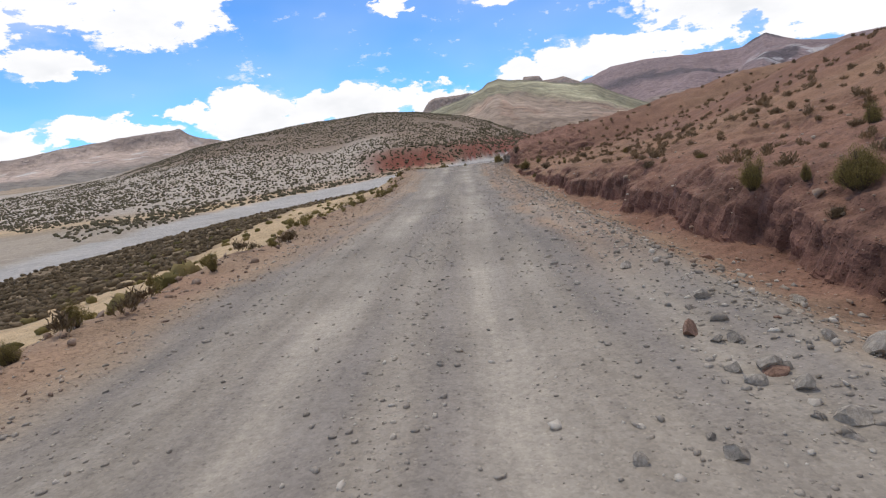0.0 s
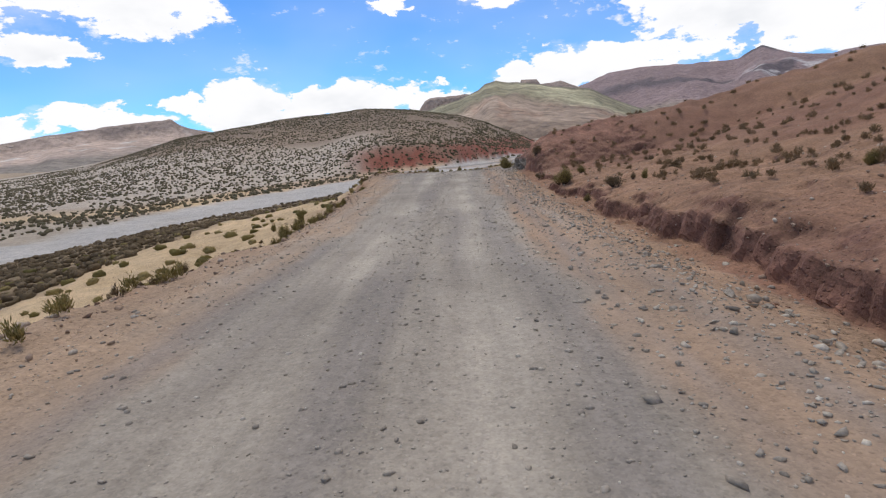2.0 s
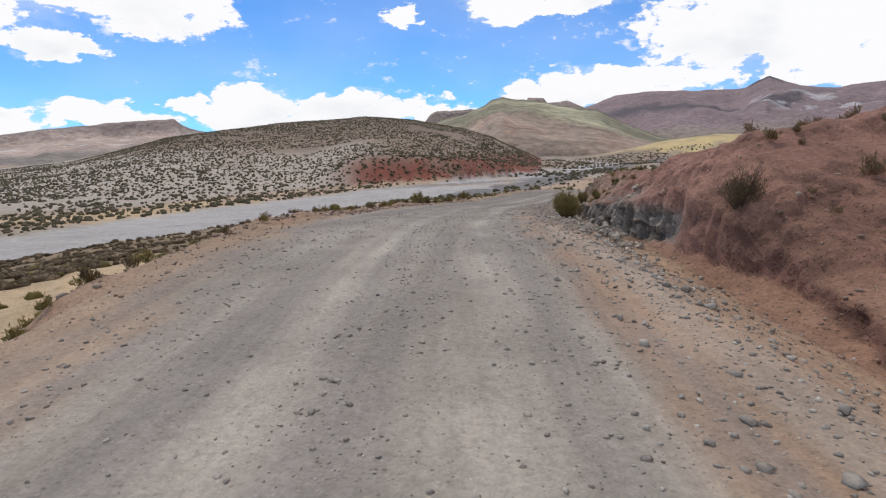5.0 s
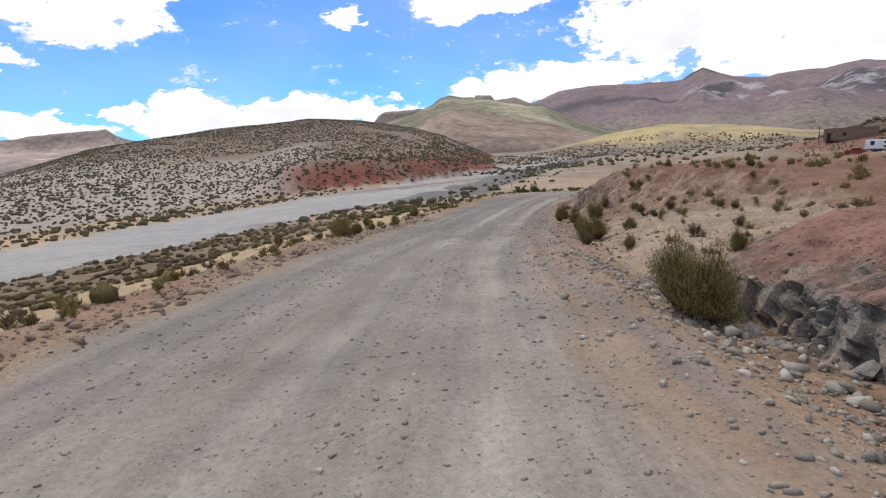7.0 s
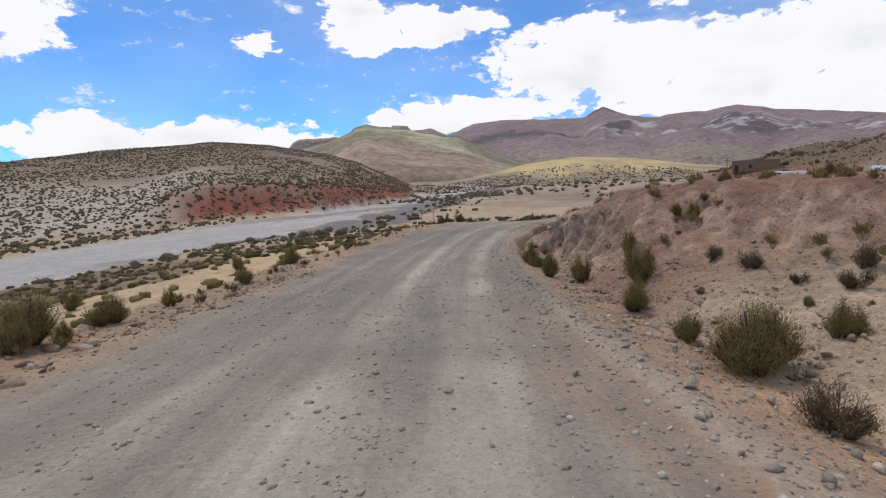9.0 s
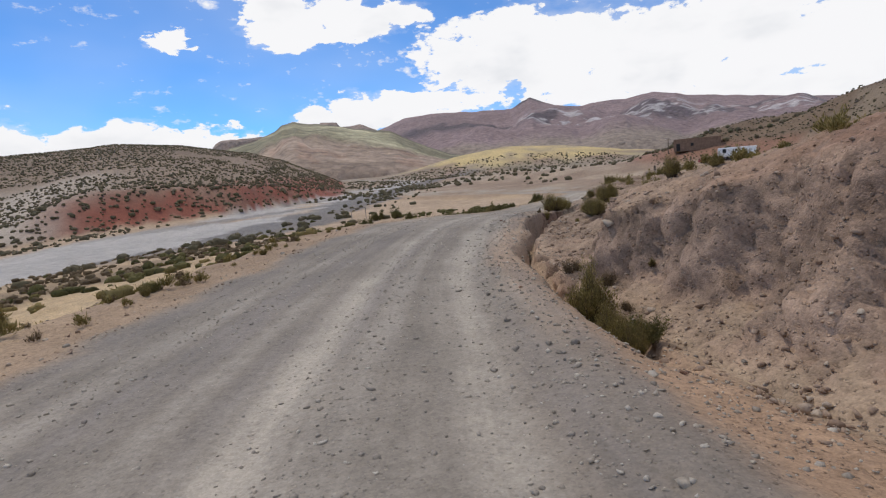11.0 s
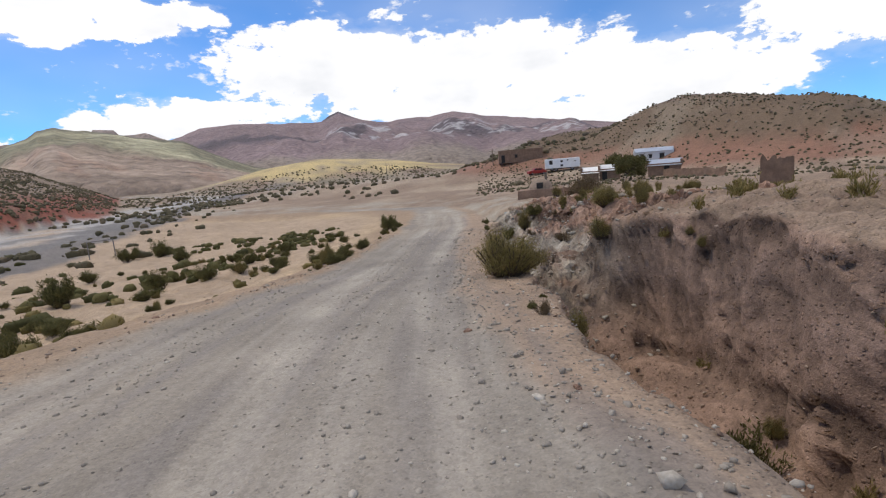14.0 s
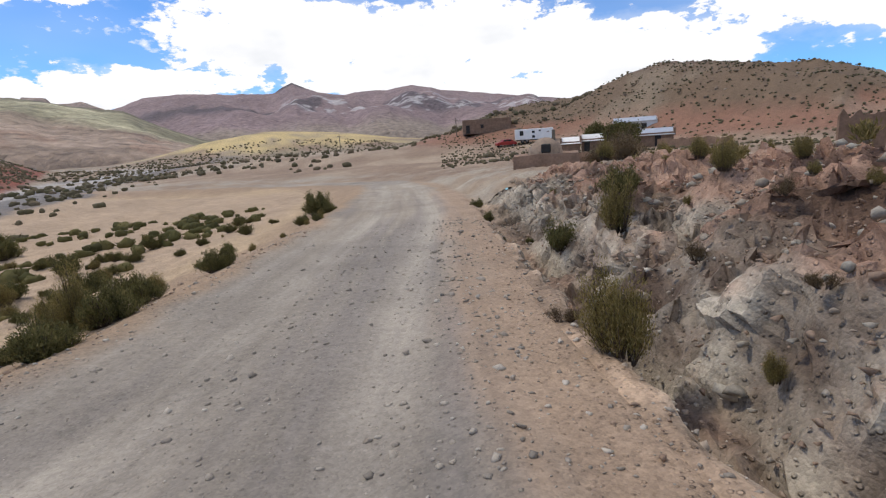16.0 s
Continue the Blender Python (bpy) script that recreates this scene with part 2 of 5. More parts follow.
    right = right - gully * cutw * (0.9 + 0.2 * fbm(x, y, 2.0, 3, 14))
    crack = np.abs(fbm(x, y, 2.4, 3, 46)) / 0.05
    right = right - 0.4 * (1 - step(0.3, 1.0, crack)) * step(4.0, 4.6, q) * (1 - step(6.5, 9, q)) * step(86, 88, f) * (1 - step(93, 95, f))
    swell = SWELL * np.exp(-((f - 89) / 6) ** 2) * step(11, 18, q) * (1 - step(30, 44, q))
    right = right + swell
    base = -5.5 + 1.1 * step(88, 106, np.hypot(x - 20, y - 101)) + 5.5 * (1 - step(70, 112, f))
    right = right * (1 - step(34, 70, q)) + base * step(34, 70, q)
    z = np.where(d < 0, left, right)
    # valley floor ahead and the river
    ahead = step(118, 170, y) * step(0, 30, -d + 30) * (1 - step(40, 80, d))
    z = np.minimum(z, z * (1 - ahead) + ahead * (low + 1.2))
    far = np.maximum(step(40, 58, l), step(240, 420, r))
    floor_z = low + 0.9 * step(0, 1, fbm(x, y, 26, 2, 31) + 0.1) * 0.4 + 0.006 * np.maximum(r - 320, 0)
    z = z * (1 - far) + far * floor_z
    # shingle bed of the river: a line from the near left to the valley ahead
    near_x = np.interp(y, [0, 60, 88, 105, 115, 138, 156, 180, 200, 230, 300, 400], [-70, -52, -38, -26, -20, -8, 6, 15, 26, 39, 64, 110])
    far_x = np.interp(y, [0, 70, 95, 120, 148, 180, 200, 220, 250, 290, 340, 420], [-74, -68, -63, -56, -46, -28, -13, 0, 15, 31, 54, 100])
    bed = step(-1.5, 1.5, near_x - x + wob * 4) * step(-1.5, 1.5, x - far_x + wob * 4)
    z = z * (1 - bed) + np.minimum(z, low - 0.25) * bed
    # scrub hill beyond the river
    foot = np.interp(az, [-75, -60, -44, -30, -20, -10, 0, 6], [85, 88, 95, 120, 145, 165, 185, 235])
    crest = np.interp(az, [-75, -50, -42, -37, -33, -29, -24, -17, -10, -5, 0, 3, 6.0, 8.5], [0, 2, 6, 11, 18, 26, 31, 35, 37, 34.5, 28, 21, 11, 0])
    bluff = 0.03 + 0.19 * step(-17, -9, az)
    hill = crest * (bluff * step(0, 22, r - foot) + (1 - bluff) * step(0.0, 1.0, (r - foot) / (430 - foot)) ** 0.9) * (1 - step(460, 800, r))
    hill = hill + 2.0 * fbm(x, y, 60, 4, 41) * step(220, 330, r) * (hill > 3)
    z = z + hill
    # low grassy rise far ahead
    rise = np.interp(az, [12, 16, 20, 25, 31, 37, 45], [0, 7, 17, 24, 19, 9, 0]) * step(420, 640, r) * (1 - step(660, 900, r))
    z = z + rise
    # hill behind the houses
    rq, aq = np.hypot(x - 20, y - 101), np.degrees(np.arctan2(x - 20, y - 101))
    crest = np.interp(aq, [40, 44, 48.6, 57.5, 66.6, 73, 77, 81, 84, 100, 150], [0, 3, 7, 10.5, 16.2, 13.4, 10.4, 9.8, 7.5, 6, 4])
    toe = np.interp(aq, [50, 57, 64, 70, 80, 100], [108, 104, 96, 82, 72, 66])
    knoll = crest * step(0, 54, rq - toe) * (1 - step(62, 220, rq - toe)) * step(10, 40, d)
    knoll = knoll + (2.0 * fbm(x, y, 14, 5, 51) + 1.1 * (0.5 - np.abs(fbm(x, y, 6, 4, 52)))) * step(1, 3, knoll)
    z = z + knoll
    away = np.abs(d)
    z = z + fbm(x, y, 30, 4, 3) * 0.5 * step(25, 90, away) + fbm(x, y, 3, 4, 5) * 0.28 * step(4.5, 10, away) + fbm(x, y, 0.7, 3, 8) * (0.018 + 0.11 * step(3.7, 5.0, away)) + (0.5 - np.abs(fbm(x, y, 1.1, 4, 9))) * 0.16 * step(4.2, 5.5, d) * (1 - step(30, 50, d))
    # wheel tracks and a crown of loose gravel
    for c in (-1.2, 0.55):
        z = z - 0.035 * np.exp(-((mid - c - lane_shift(f) + 0.12 * np.sin(f / 7)) / 0.33) ** 2)
    z = z + 0.05 * np.exp(-((d + 3.25) / 0.3) ** 2) + 0.05 * np.exp(-((d - 2.7) / 0.3) ** 2)
    z = z + 0.2 * np.exp(-((l - 4.4) / 0.5) ** 2) * np.clip(0.5 + 1.5 * fbm(x, y, 2.0, 3, 44), 0, 1.2) * (1 - step(78, 86, f))
    if not full:
        return z
    return z, dict(d=d, mid=mid, f=f, r=r, az=az, l=l, q=q, bed=bed, hill=hill, rise=rise, knoll=knoll, gully=cutw * gully, scarp_q=scarp_q, bank_q=bank_q, rim=rim, lip=lip, foot=foot, far=far)


def ground_z(x, y):
    return float(terrain(np.array([float(x)]), np.array([float(y)]))[0])


def blend(c, k, w):
    return c * (1 - w[..., None]) + np.array(k) * w[..., None]


def soil_tint(x, y, z, m):
    """Base colours of the soils, gravels and sands by where they lie, with sunlight painted on the far rise."""
    d, f, r, l, q = m["d"], m["f"], m["r"], m["l"], m["q"]
    n1, n2, n3 = fbm(x, y, 9, 4, 61), fbm(x, y, 1.6, 4, 62), fbm(x, y, 40, 3, 63)
    c = np.zeros(x.shape + (3,)) + np.array([0.33, 0.235, 0.155])
    # right side: red earth first, paler and pinker later
    red = step(2.8, 4.6, q + n2 * 0.6) * (1 - step(74, 92, f + 6 * n1))
    c = blend(c, (0.215, 0.112, 0.076), red * 0.92)
    c = blend(c, (0.27, 0.165, 0.10), red * np.clip(0.25 + n1 * 1.3, 0, 0.7))
    c = blend(c, (0.34, 0.255, 0.175), step(3.0, 4.0, q) * step(55, 60, f) * (1 - step(-0.3, 0.2, q - m["scarp_q"])) * (1 - step(78, 86, f)) * np.clip(0.85 + n1, 0, 1))
    pink = step(3.0, 4.2, q) * step(74, 92, f)
    c = blend(c, (0.275, 0.198, 0.14), pink)
    c = blend(c, (0.36, 0.28, 0.20), pink * np.clip(n1 * 2.2 + 0.1, 0, 0.85))
    c = blend(c, (0.33, 0.285, 0.225), step(3.6, 4.6, q) * (1 - step(9, 13, q)) * step(101, 104, f) * np.clip(0.35 + n2 * 1.6 + n1, 0, 0.9))
    c = blend(c, (0.20, 0.20, 0.185), step(3.8, 4.6, q) * (1 - step(5.0, 5.6, q)) * step(47, 50, f) * (1 - step(57, 60, f)) * 0.35)
    # left side: tan sand slope, brushy flat, tan flats later
    c = blend(c, (0.29, 0.18, 0.115), step(3.2, 4.0, l) * (1 - step(5, 9, l + 2 * n1)) * (1 - step(60, 80, f)) * np.clip(0.55 + n2, 0, 1))
    c = blend(c, (0.47, 0.345, 0.205), step(5.0, 8, l + 2 * n1) * (1 - step(17.5, 20.5, l + 3 * n1) * (1 - step(105, 125, y))))
    c = blend(c, (0.225, 0.165, 0.10), step(17.5, 20.5, l + 3 * n1) * (1 - step(105, 125, y + 10 * n1)))
    c = blend(c, (0.40, 0.295, 0.20), step(4, 10, l) * step(92, 108, f))
    c = blend(c, (0.36, 0.30, 0.23), np.clip(n3 * 2, 0, 0.8) * step(150, 240, r) * (m["hill"] < 1))
    c = blend(c, (0.17, 0.145, 0.10), np.clip(0.2 + n1 * 1.5, 0, 0.8) * step(260, 330, r) * (m["hill"] < 1))
    c = blend(c, (0.345, 0.29, 0.225), step(52, 66, l + 3 * n1) * (1 - step(105, 125, y + 10 * n1)))
    # shingle
    c = blend(c, (0.40, 0.375, 0.345), m["bed"] * step(-0.3, 0.2, fbm(x, y, 18, 3, 66) + 0.35))
    chan = np.abs(x - np.interp(y, [120, 150, 175, 200, 235, 270, 320, 400, 520], [-22, 1, 13, 24, 38, 55, 78, 122, 200]))
    c = blend(c, (0.165, 0.152, 0.142), (1 - step(9, 12, chan + 5 * n1)) * step(118, 140, y) * (1 - step(420, 520, y)) * 0.9)
    c = blend(c, (0.19, 0.175, 0.16), step(0.05, 0.3, fbm(x * 0.55 - y * 0.8, x * 0.1 + y * 0.05, 8, 2, 67)) * m["bed"] * step(150, 220, y) * 0.8)
    # scrub hill: pale foot, brown top, red bank above the river
    hh = m["hill"]
    c = blend(c, (0.235, 0.175, 0.125), step(0.2, 1.0, hh))
    c = blend(c, (0.40, 0.34, 0.275), step(0.2, 1.0, hh) * (1 - step(9, 17, hh + 8 * n3)) * (1 - step(-14, -6, m["az"])))
    c = blend(c, (0.225, 0.078, 0.052), step(0.25, 0.8, hh) * (1 - step(6, 9.5, hh + 3 * n1)) * step(-15, -9, m["az"]) * np.clip(0.95 + n1, 0, 1))
    c = blend(c, (0.17, 0.125, 0.088), step(16, 26, hh + 6 * n3) * 0.7)
    # far grassy rise: its sunlit patch painted in as a brighter golden grass colour
    c = blend(c, (0.52, 0.40, 0.19), step(4, 9, m["rise"] + 6 * n3) * np.clip(0.8 + 1.2 * n1, 0, 1))
    # stony hill behind the houses
    kk = m["knoll"]
    c = blend(c, (0.165, 0.115, 0.075), step(0.5, 2, kk))
    c = blend(c, (0.25, 0.135, 0.09), step(0.3, 1.2, kk) * (1 - step(3.0, 5.0, kk + 2 * n1)))
    c = blend(c, (0.40, 0.35, 0.26), step(0.5, 2, kk) * np.clip(fbm(x, y, 22, 4, 68) * 3 - 0.35, 0, 0.2))
    c = blend(c, (0.13, 0.085, 0.06), step(13.5, 16.5, kk + n1 * 2))
    # gully walls
    c = blend(c, (0.215, 0.145, 0.105), step(0.1, 0.6, m["gully"]))
    # road: grey crushed stone, paler in the wheel tracks, brown on the verge
    lane = (1 - step(2.7, 3.35, np.abs(d) + n2 * 0.5)) * (1 - step(150, 200, f))
    c = blend(c, (0.277, 0.240, 0.194), lane)
    verge = step(1.5, 2.0, d + n2 * 0.5) * (1 - step(3.9, 4.3, d)) * step(5, 9, f) * (1 - step(76, 84, f))
    c = blend(c, (0.325, 0.215, 0.138), verge * np.clip(0.95 + n1 * 0.5, 0, 1))
    verge = step(2.0, 2.6, -d + n2 * 0.5) * (1 - step(3.9, 4.4, -d)) * step(8, 12, f) * (1 - step(40, 52, f))
    c = blend(c, (0.32, 0.225, 0.15), verge * 0.85)
    c = blend(c, (0.207, 0.179, 0.146), lane * step(62, 76, f) * (1 - step(86, 98, f)) * 0.9)
    c = blend(c, (0.33, 0.275, 0.21), lane * step(90, 102, f) * np.clip(0.45 + n1 * 1.4, 0, 0.9))
    c = blend(c, (0.345, 0.25, 0.175), step(2.35, 2.8, d + n2 * 0.4) * (1 - step(3.6, 4.2, d)) * step(76, 84, f) * (1 - step(116, 124, f)) * 0.9)
    streak = fbm(m["mid"] * 4.0, f * 0.22, 1.5, 4, 70)
    c = blend(c, (0.215, 0.19, 0.17), lane * np.clip(streak * 1.7, 0, 0.6))
    c = blend(c, (0.34, 0.30, 0.25), lane * np.clip(-streak * 1.3, 0, 0.5))
    for k in (-1.2, 0.55):
        t = np.exp(-((m["mid"] - k - lane_shift(f) + 0.12 * np.sin(f / 7)) / 0.27) ** 2)
        c = blend(c, (0.37, 0.325, 0.265), lane * t * np.clip(0.7 + n2 * 0.8, 0, 1))
    return np.clip(c * (1 + 0.16 * n2[..., None] + 0.10 * n1[..., None]), 0.01, 0.9)


def graded(a, b, fine, lo, hi, grow):
    v = list(np.arange(a, b, fine))
    for end, sign in ((hi, 1), (lo, -1)):
        p, stp = (v[-1], fine) if sign > 0 else (v[0], fine)
        while (p < end) if sign > 0 else (p > end):
            stp *= grow
            p += sign * stp
            v.append(p) if sign > 0 else v.insert(0, p)
    return np.array(v)


def sheet(name, X, Y, Z, mat, tint=None, drop=None, crisp=None, relief=None, lane=None):
    nx, ny = X.shape[1], X.shape[0]
    co = np.stack([X, Y, Z], -1).reshape(-1, 3)
    i = np.arange(nx * ny).reshape(ny, nx)
    quads = np.stack([i[:-1, :-1], i[:-1, 1:], i[1:, 1:], i[1:, :-1]], -1).reshape(-1, 4)
    if drop is not None:
        quads = quads[~drop.ravel()[quads].all(1)]
    me = bpy.data.meshes.new(name)
    me.vertices.add(len(co))
    me.vertices.foreach_set("co", co.ravel())
    me.loops.add(quads.size)
    me.loops.foreach_set("vertex_index", quads.ravel())
    me.polygons.add(len(quads))
    me.polygons.foreach_set("loop_start", np.arange(0, quads.size, 4))
    me.polygons.foreach_set("use_smooth", np.ones(len(quads), bool) if crisp is None else ~crisp.ravel()[quads].any(1))
    me.update()
    me.materials.append(mat)
    if tint is not None:
        col = me.attributes.new("tint", "FLOAT_COLOR", "POINT")
        col.data.foreach_set("color", np.concatenate([tint.reshape(-1, 3), np.ones((nx * ny, 1)) if relief is None else relief.reshape(-1, 1)], 1).astype(np.float32).ravel())
    if lane is not None:
        la = me.attributes.new("lane", "FLOAT_VECTOR", "POINT")
        la.data.foreach_set("vector", lane.reshape(-1, 3).astype(np.float32).ravel())
    return new(name, me)


def surface(name, rough=0.9):
    m = bpy.data.materials.new(name)
    m.use_nodes = True
    t = m.node_tree
    p = t.nodes["Principled BSDF"]
    p.inputs["Roughness"].default_value = rough
    p.inputs["Specular IOR Level"].default_value = 0.25
    return m, t, p


def bumped(t, p, height, strength, distance):
    b = t.nodes.new("ShaderNodeBump")
    b.inputs["Distance"].default_value = distance
    if isinstance(strength, (int, float)):
        b.inputs["Strength"].default_value = strength
    else:
        t.links.new(strength, b.inputs["Strength"])
    t.links.new(height, b.inputs["Height"])
    t.links.new(b.outputs[0], p.inputs["Normal"])


def earth(name, coarse, fine, grit, relief, mid_weight=0.7):
    """Soil whose base colour is the vertex tint, broken up by noise at two scales and by grit."""
    m, t, p = surface(name, 0.95)
    at = add(t, "ShaderNodeAttribute", attr="tint")
    co = add(t, "ShaderNodeTexCoord").outputs["Object"]
    a, b = noise_node(t, co, coarse, 6.0, 0.6), noise_node(t, co, fine, 5.0, 0.65)
    vo = t.nodes.new("ShaderNodeTexVoronoi")
    vo.inputs["Scale"].default_value = grit
    t.links.new(co, vo.inputs["Vector"])
    speck = t.nodes.new("ShaderNodeSeparateColor")
    t.links.new(vo.outputs["Color"], speck.inputs[0])
    shade = math_node(t, "ADD", math_node(t, "MULTIPLY", a, 0.8), math_node(t, "MULTIPLY", b, 1.3))
    shade = math_node(t, "ADD", shade, math_node(t, "MULTIPLY", speck.outputs[0], 0.34))
    # pebbles bedded in the soil: a few cells lighter or darker than the rest
    pv = t.nodes.new("ShaderNodeTexVoronoi")
    pv.inputs["Scale"].default_value = grit * 0.42
    t.links.new(co, pv.inputs["Vector"])
    pc = t.nodes.new("ShaderNodeSeparateColor")
    t.links.new(pv.outputs["Color"], pc.inputs[0])
    chosen = math_node(t, "GREATER_THAN", pc.outputs[0], 0.62)
    dome = math_node(t, "MULTIPLY", math_node(t, "SUBTRACT", 1.0, ramp(t, pv.outputs["Distance"], 0.18, 0.42)), chosen)
    shade = math_node(t, "ADD", shade, math_node(t, "MULTIPLY", dome, math_node(t, "SUBTRACT", math_node(t, "MULTIPLY", pc.outputs[1], 0.85), 0.42)))
    grain = math_node(t, "ADD", 0.38, math_node(t, "MULTIPLY", at.outputs["Alpha"], 0.62))
    shade = math_node(t, "ADD", math_node(t, "MULTIPLY", math_node(t, "SUBTRACT", shade, 1.2), grain), 1.2)
    way = add(t, "ShaderNodeAttribute", attr="lane")
    streaks = math_node(t, "SUBTRACT", noise_node(t, way.outputs["Vector"], 1.0, 6.0, 0.6), 0.5)
    shade = math_node(t, "ADD", shade, math_node(t, "MULTIPLY", math_node(t, "MULTIPLY", streaks, math_node(t, "SUBTRACT", 1.0, at.outputs["Alpha"])), 1.1))
    shade = math_node(t, "ADD", shade, -0.11)
    tone = t.nodes.new("ShaderNodeCombineColor")
    for i in range(3):
        t.links.new(shade, tone.inputs[i])
    t.links.new(mix_color(t, 1.0, at.outputs["Color"], tone.outputs[0], "MULTIPLY"), p.inputs["Base Color"])
    h = math_node(t, "ADD", math_node(t, "MULTIPLY", b, 0.55), math_node(t, "MULTIPLY", vo.outputs["Distance"], -0.15))
    h = math_node(t, "ADD", h, math_node(t, "MULTIPLY", a, 0.9))
    mid = noise_node(t, co, math.sqrt(coarse * fine), 6.0, 0.65)
    h = math_node(t, "ADD", h, math_node(t, "MULTIPLY", mid, mid_weight))
    h = math_node(t, "ADD", h, math_node(t, "MULTIPLY", dome, 0.7))
    bumped(t, p, h, at.outputs["Alpha"], relief)
    return m


def matte(name, c, var=0.35, scale=8.0, rough=0.9, relief=0.01, metal=0.0):
    m, t, p = surface(name, rough)
    co = add(t, "ShaderNodeTexCoord").outputs["Object"]
    n, k = noise_node(t, co, scale, 6.0, 0.6), noise_node(t, co, scale * 6, 4.0, 0.6)
    oi = t.nodes.new("ShaderNodeObjectInfo")
    f = math_node(t, "ADD", math_node(t, "MULTIPLY", n, 0.7), math_node(t, "MULTIPLY", k, 0.3))
    f = ramp(t, f, 0.3, 0.7)
    lo, hi = tuple(v * (1 - var) for v in c), tuple(min(v * (1 + var), 0.95) for v in c)
    base = mix_color(t, f, lo, hi)
    each = math_node(t, "ADD", 0.82, math_node(t, "MULTIPLY", oi.outputs["Random"], 0.36))
    tone = t.nodes.new("ShaderNodeCombineColor")
    for i in range(3):
        t.links.new(each, tone.inputs[i])
    t.links.new(mix_color(t, 1.0, base, tone.outputs[0], "MULTIPLY"), p.inputs["Base Color"])
    p.inputs["Metallic"].default_value = metal
    bumped(t, p, k, 0.6, relief)
    return m


EARTH = earth("stony_soil", 1.3, 14.0, 58.0, 0.022)
CRUMBLE = earth("crumbling_soil", 1.3, 9.0, 44.0, 0.03, 1.3)
FAR_EARTH = earth("weathered_rock", 0.010, 0.06, 0.09, 6.0, 1.6)


gx = graded(-8, 33, 0.16, -3500, 4600, 1.05)
gy = graded(0, 116, 0.19, -400, 4800, 1.045)
GX, GY = np.meshgrid(gx, gy)
GZ, GM = terrain(GX, GY, True)
# the verge strip takes the ground's place beside the road
INNER, OUTER, STRIP_F0, STRIP_F1 = 0.1, 8.6, -3.0, 116.0
edge = GM["mid"] - np.interp(GM["f"], HALF_F, HALF_W)
inside = (edge > INNER + 0.5) & (edge < OUTER - 0.5) & (GM["f"] > STRIP_F0 + 0.3) & (GM["f"] < STRIP_F1 - 0.3)
near_edge = (edge > INNER + 0.42) & (edge < OUTER - 0.42) & (GM["f"] > STRIP_F0 + 0.1) & (GM["f"] < STRIP_F1 - 0.1)
ground = tagged(sheet("ground", GX, GY, GZ - 0.06 * near_edge, EARTH, soil_tint(GX, GY, GZ, GM), inside, relief=1 - 0.6 * (1 - step(2.6, 3.6, np.abs(GM["d"]))), lane=np.stack([GM["mid"] * 5.0, GM["f"] * 0.28, GM["mid"] * 0], -1)), "dry stony ground with gravel road and pale riverbed", "ground", kind="structure")


def road_place(f, d):
    """World x, y for a distance d from the road's middle at f."""
    xc, sl = np.interp(f, YY, RX), np.interp(f, YY, SL)
    c = 1 / np.sqrt(1 + sl * sl)
    return xc + d * c, f - d * sl * c


def half(f):
    return np.interp(f, HALF_F, HALF_W)


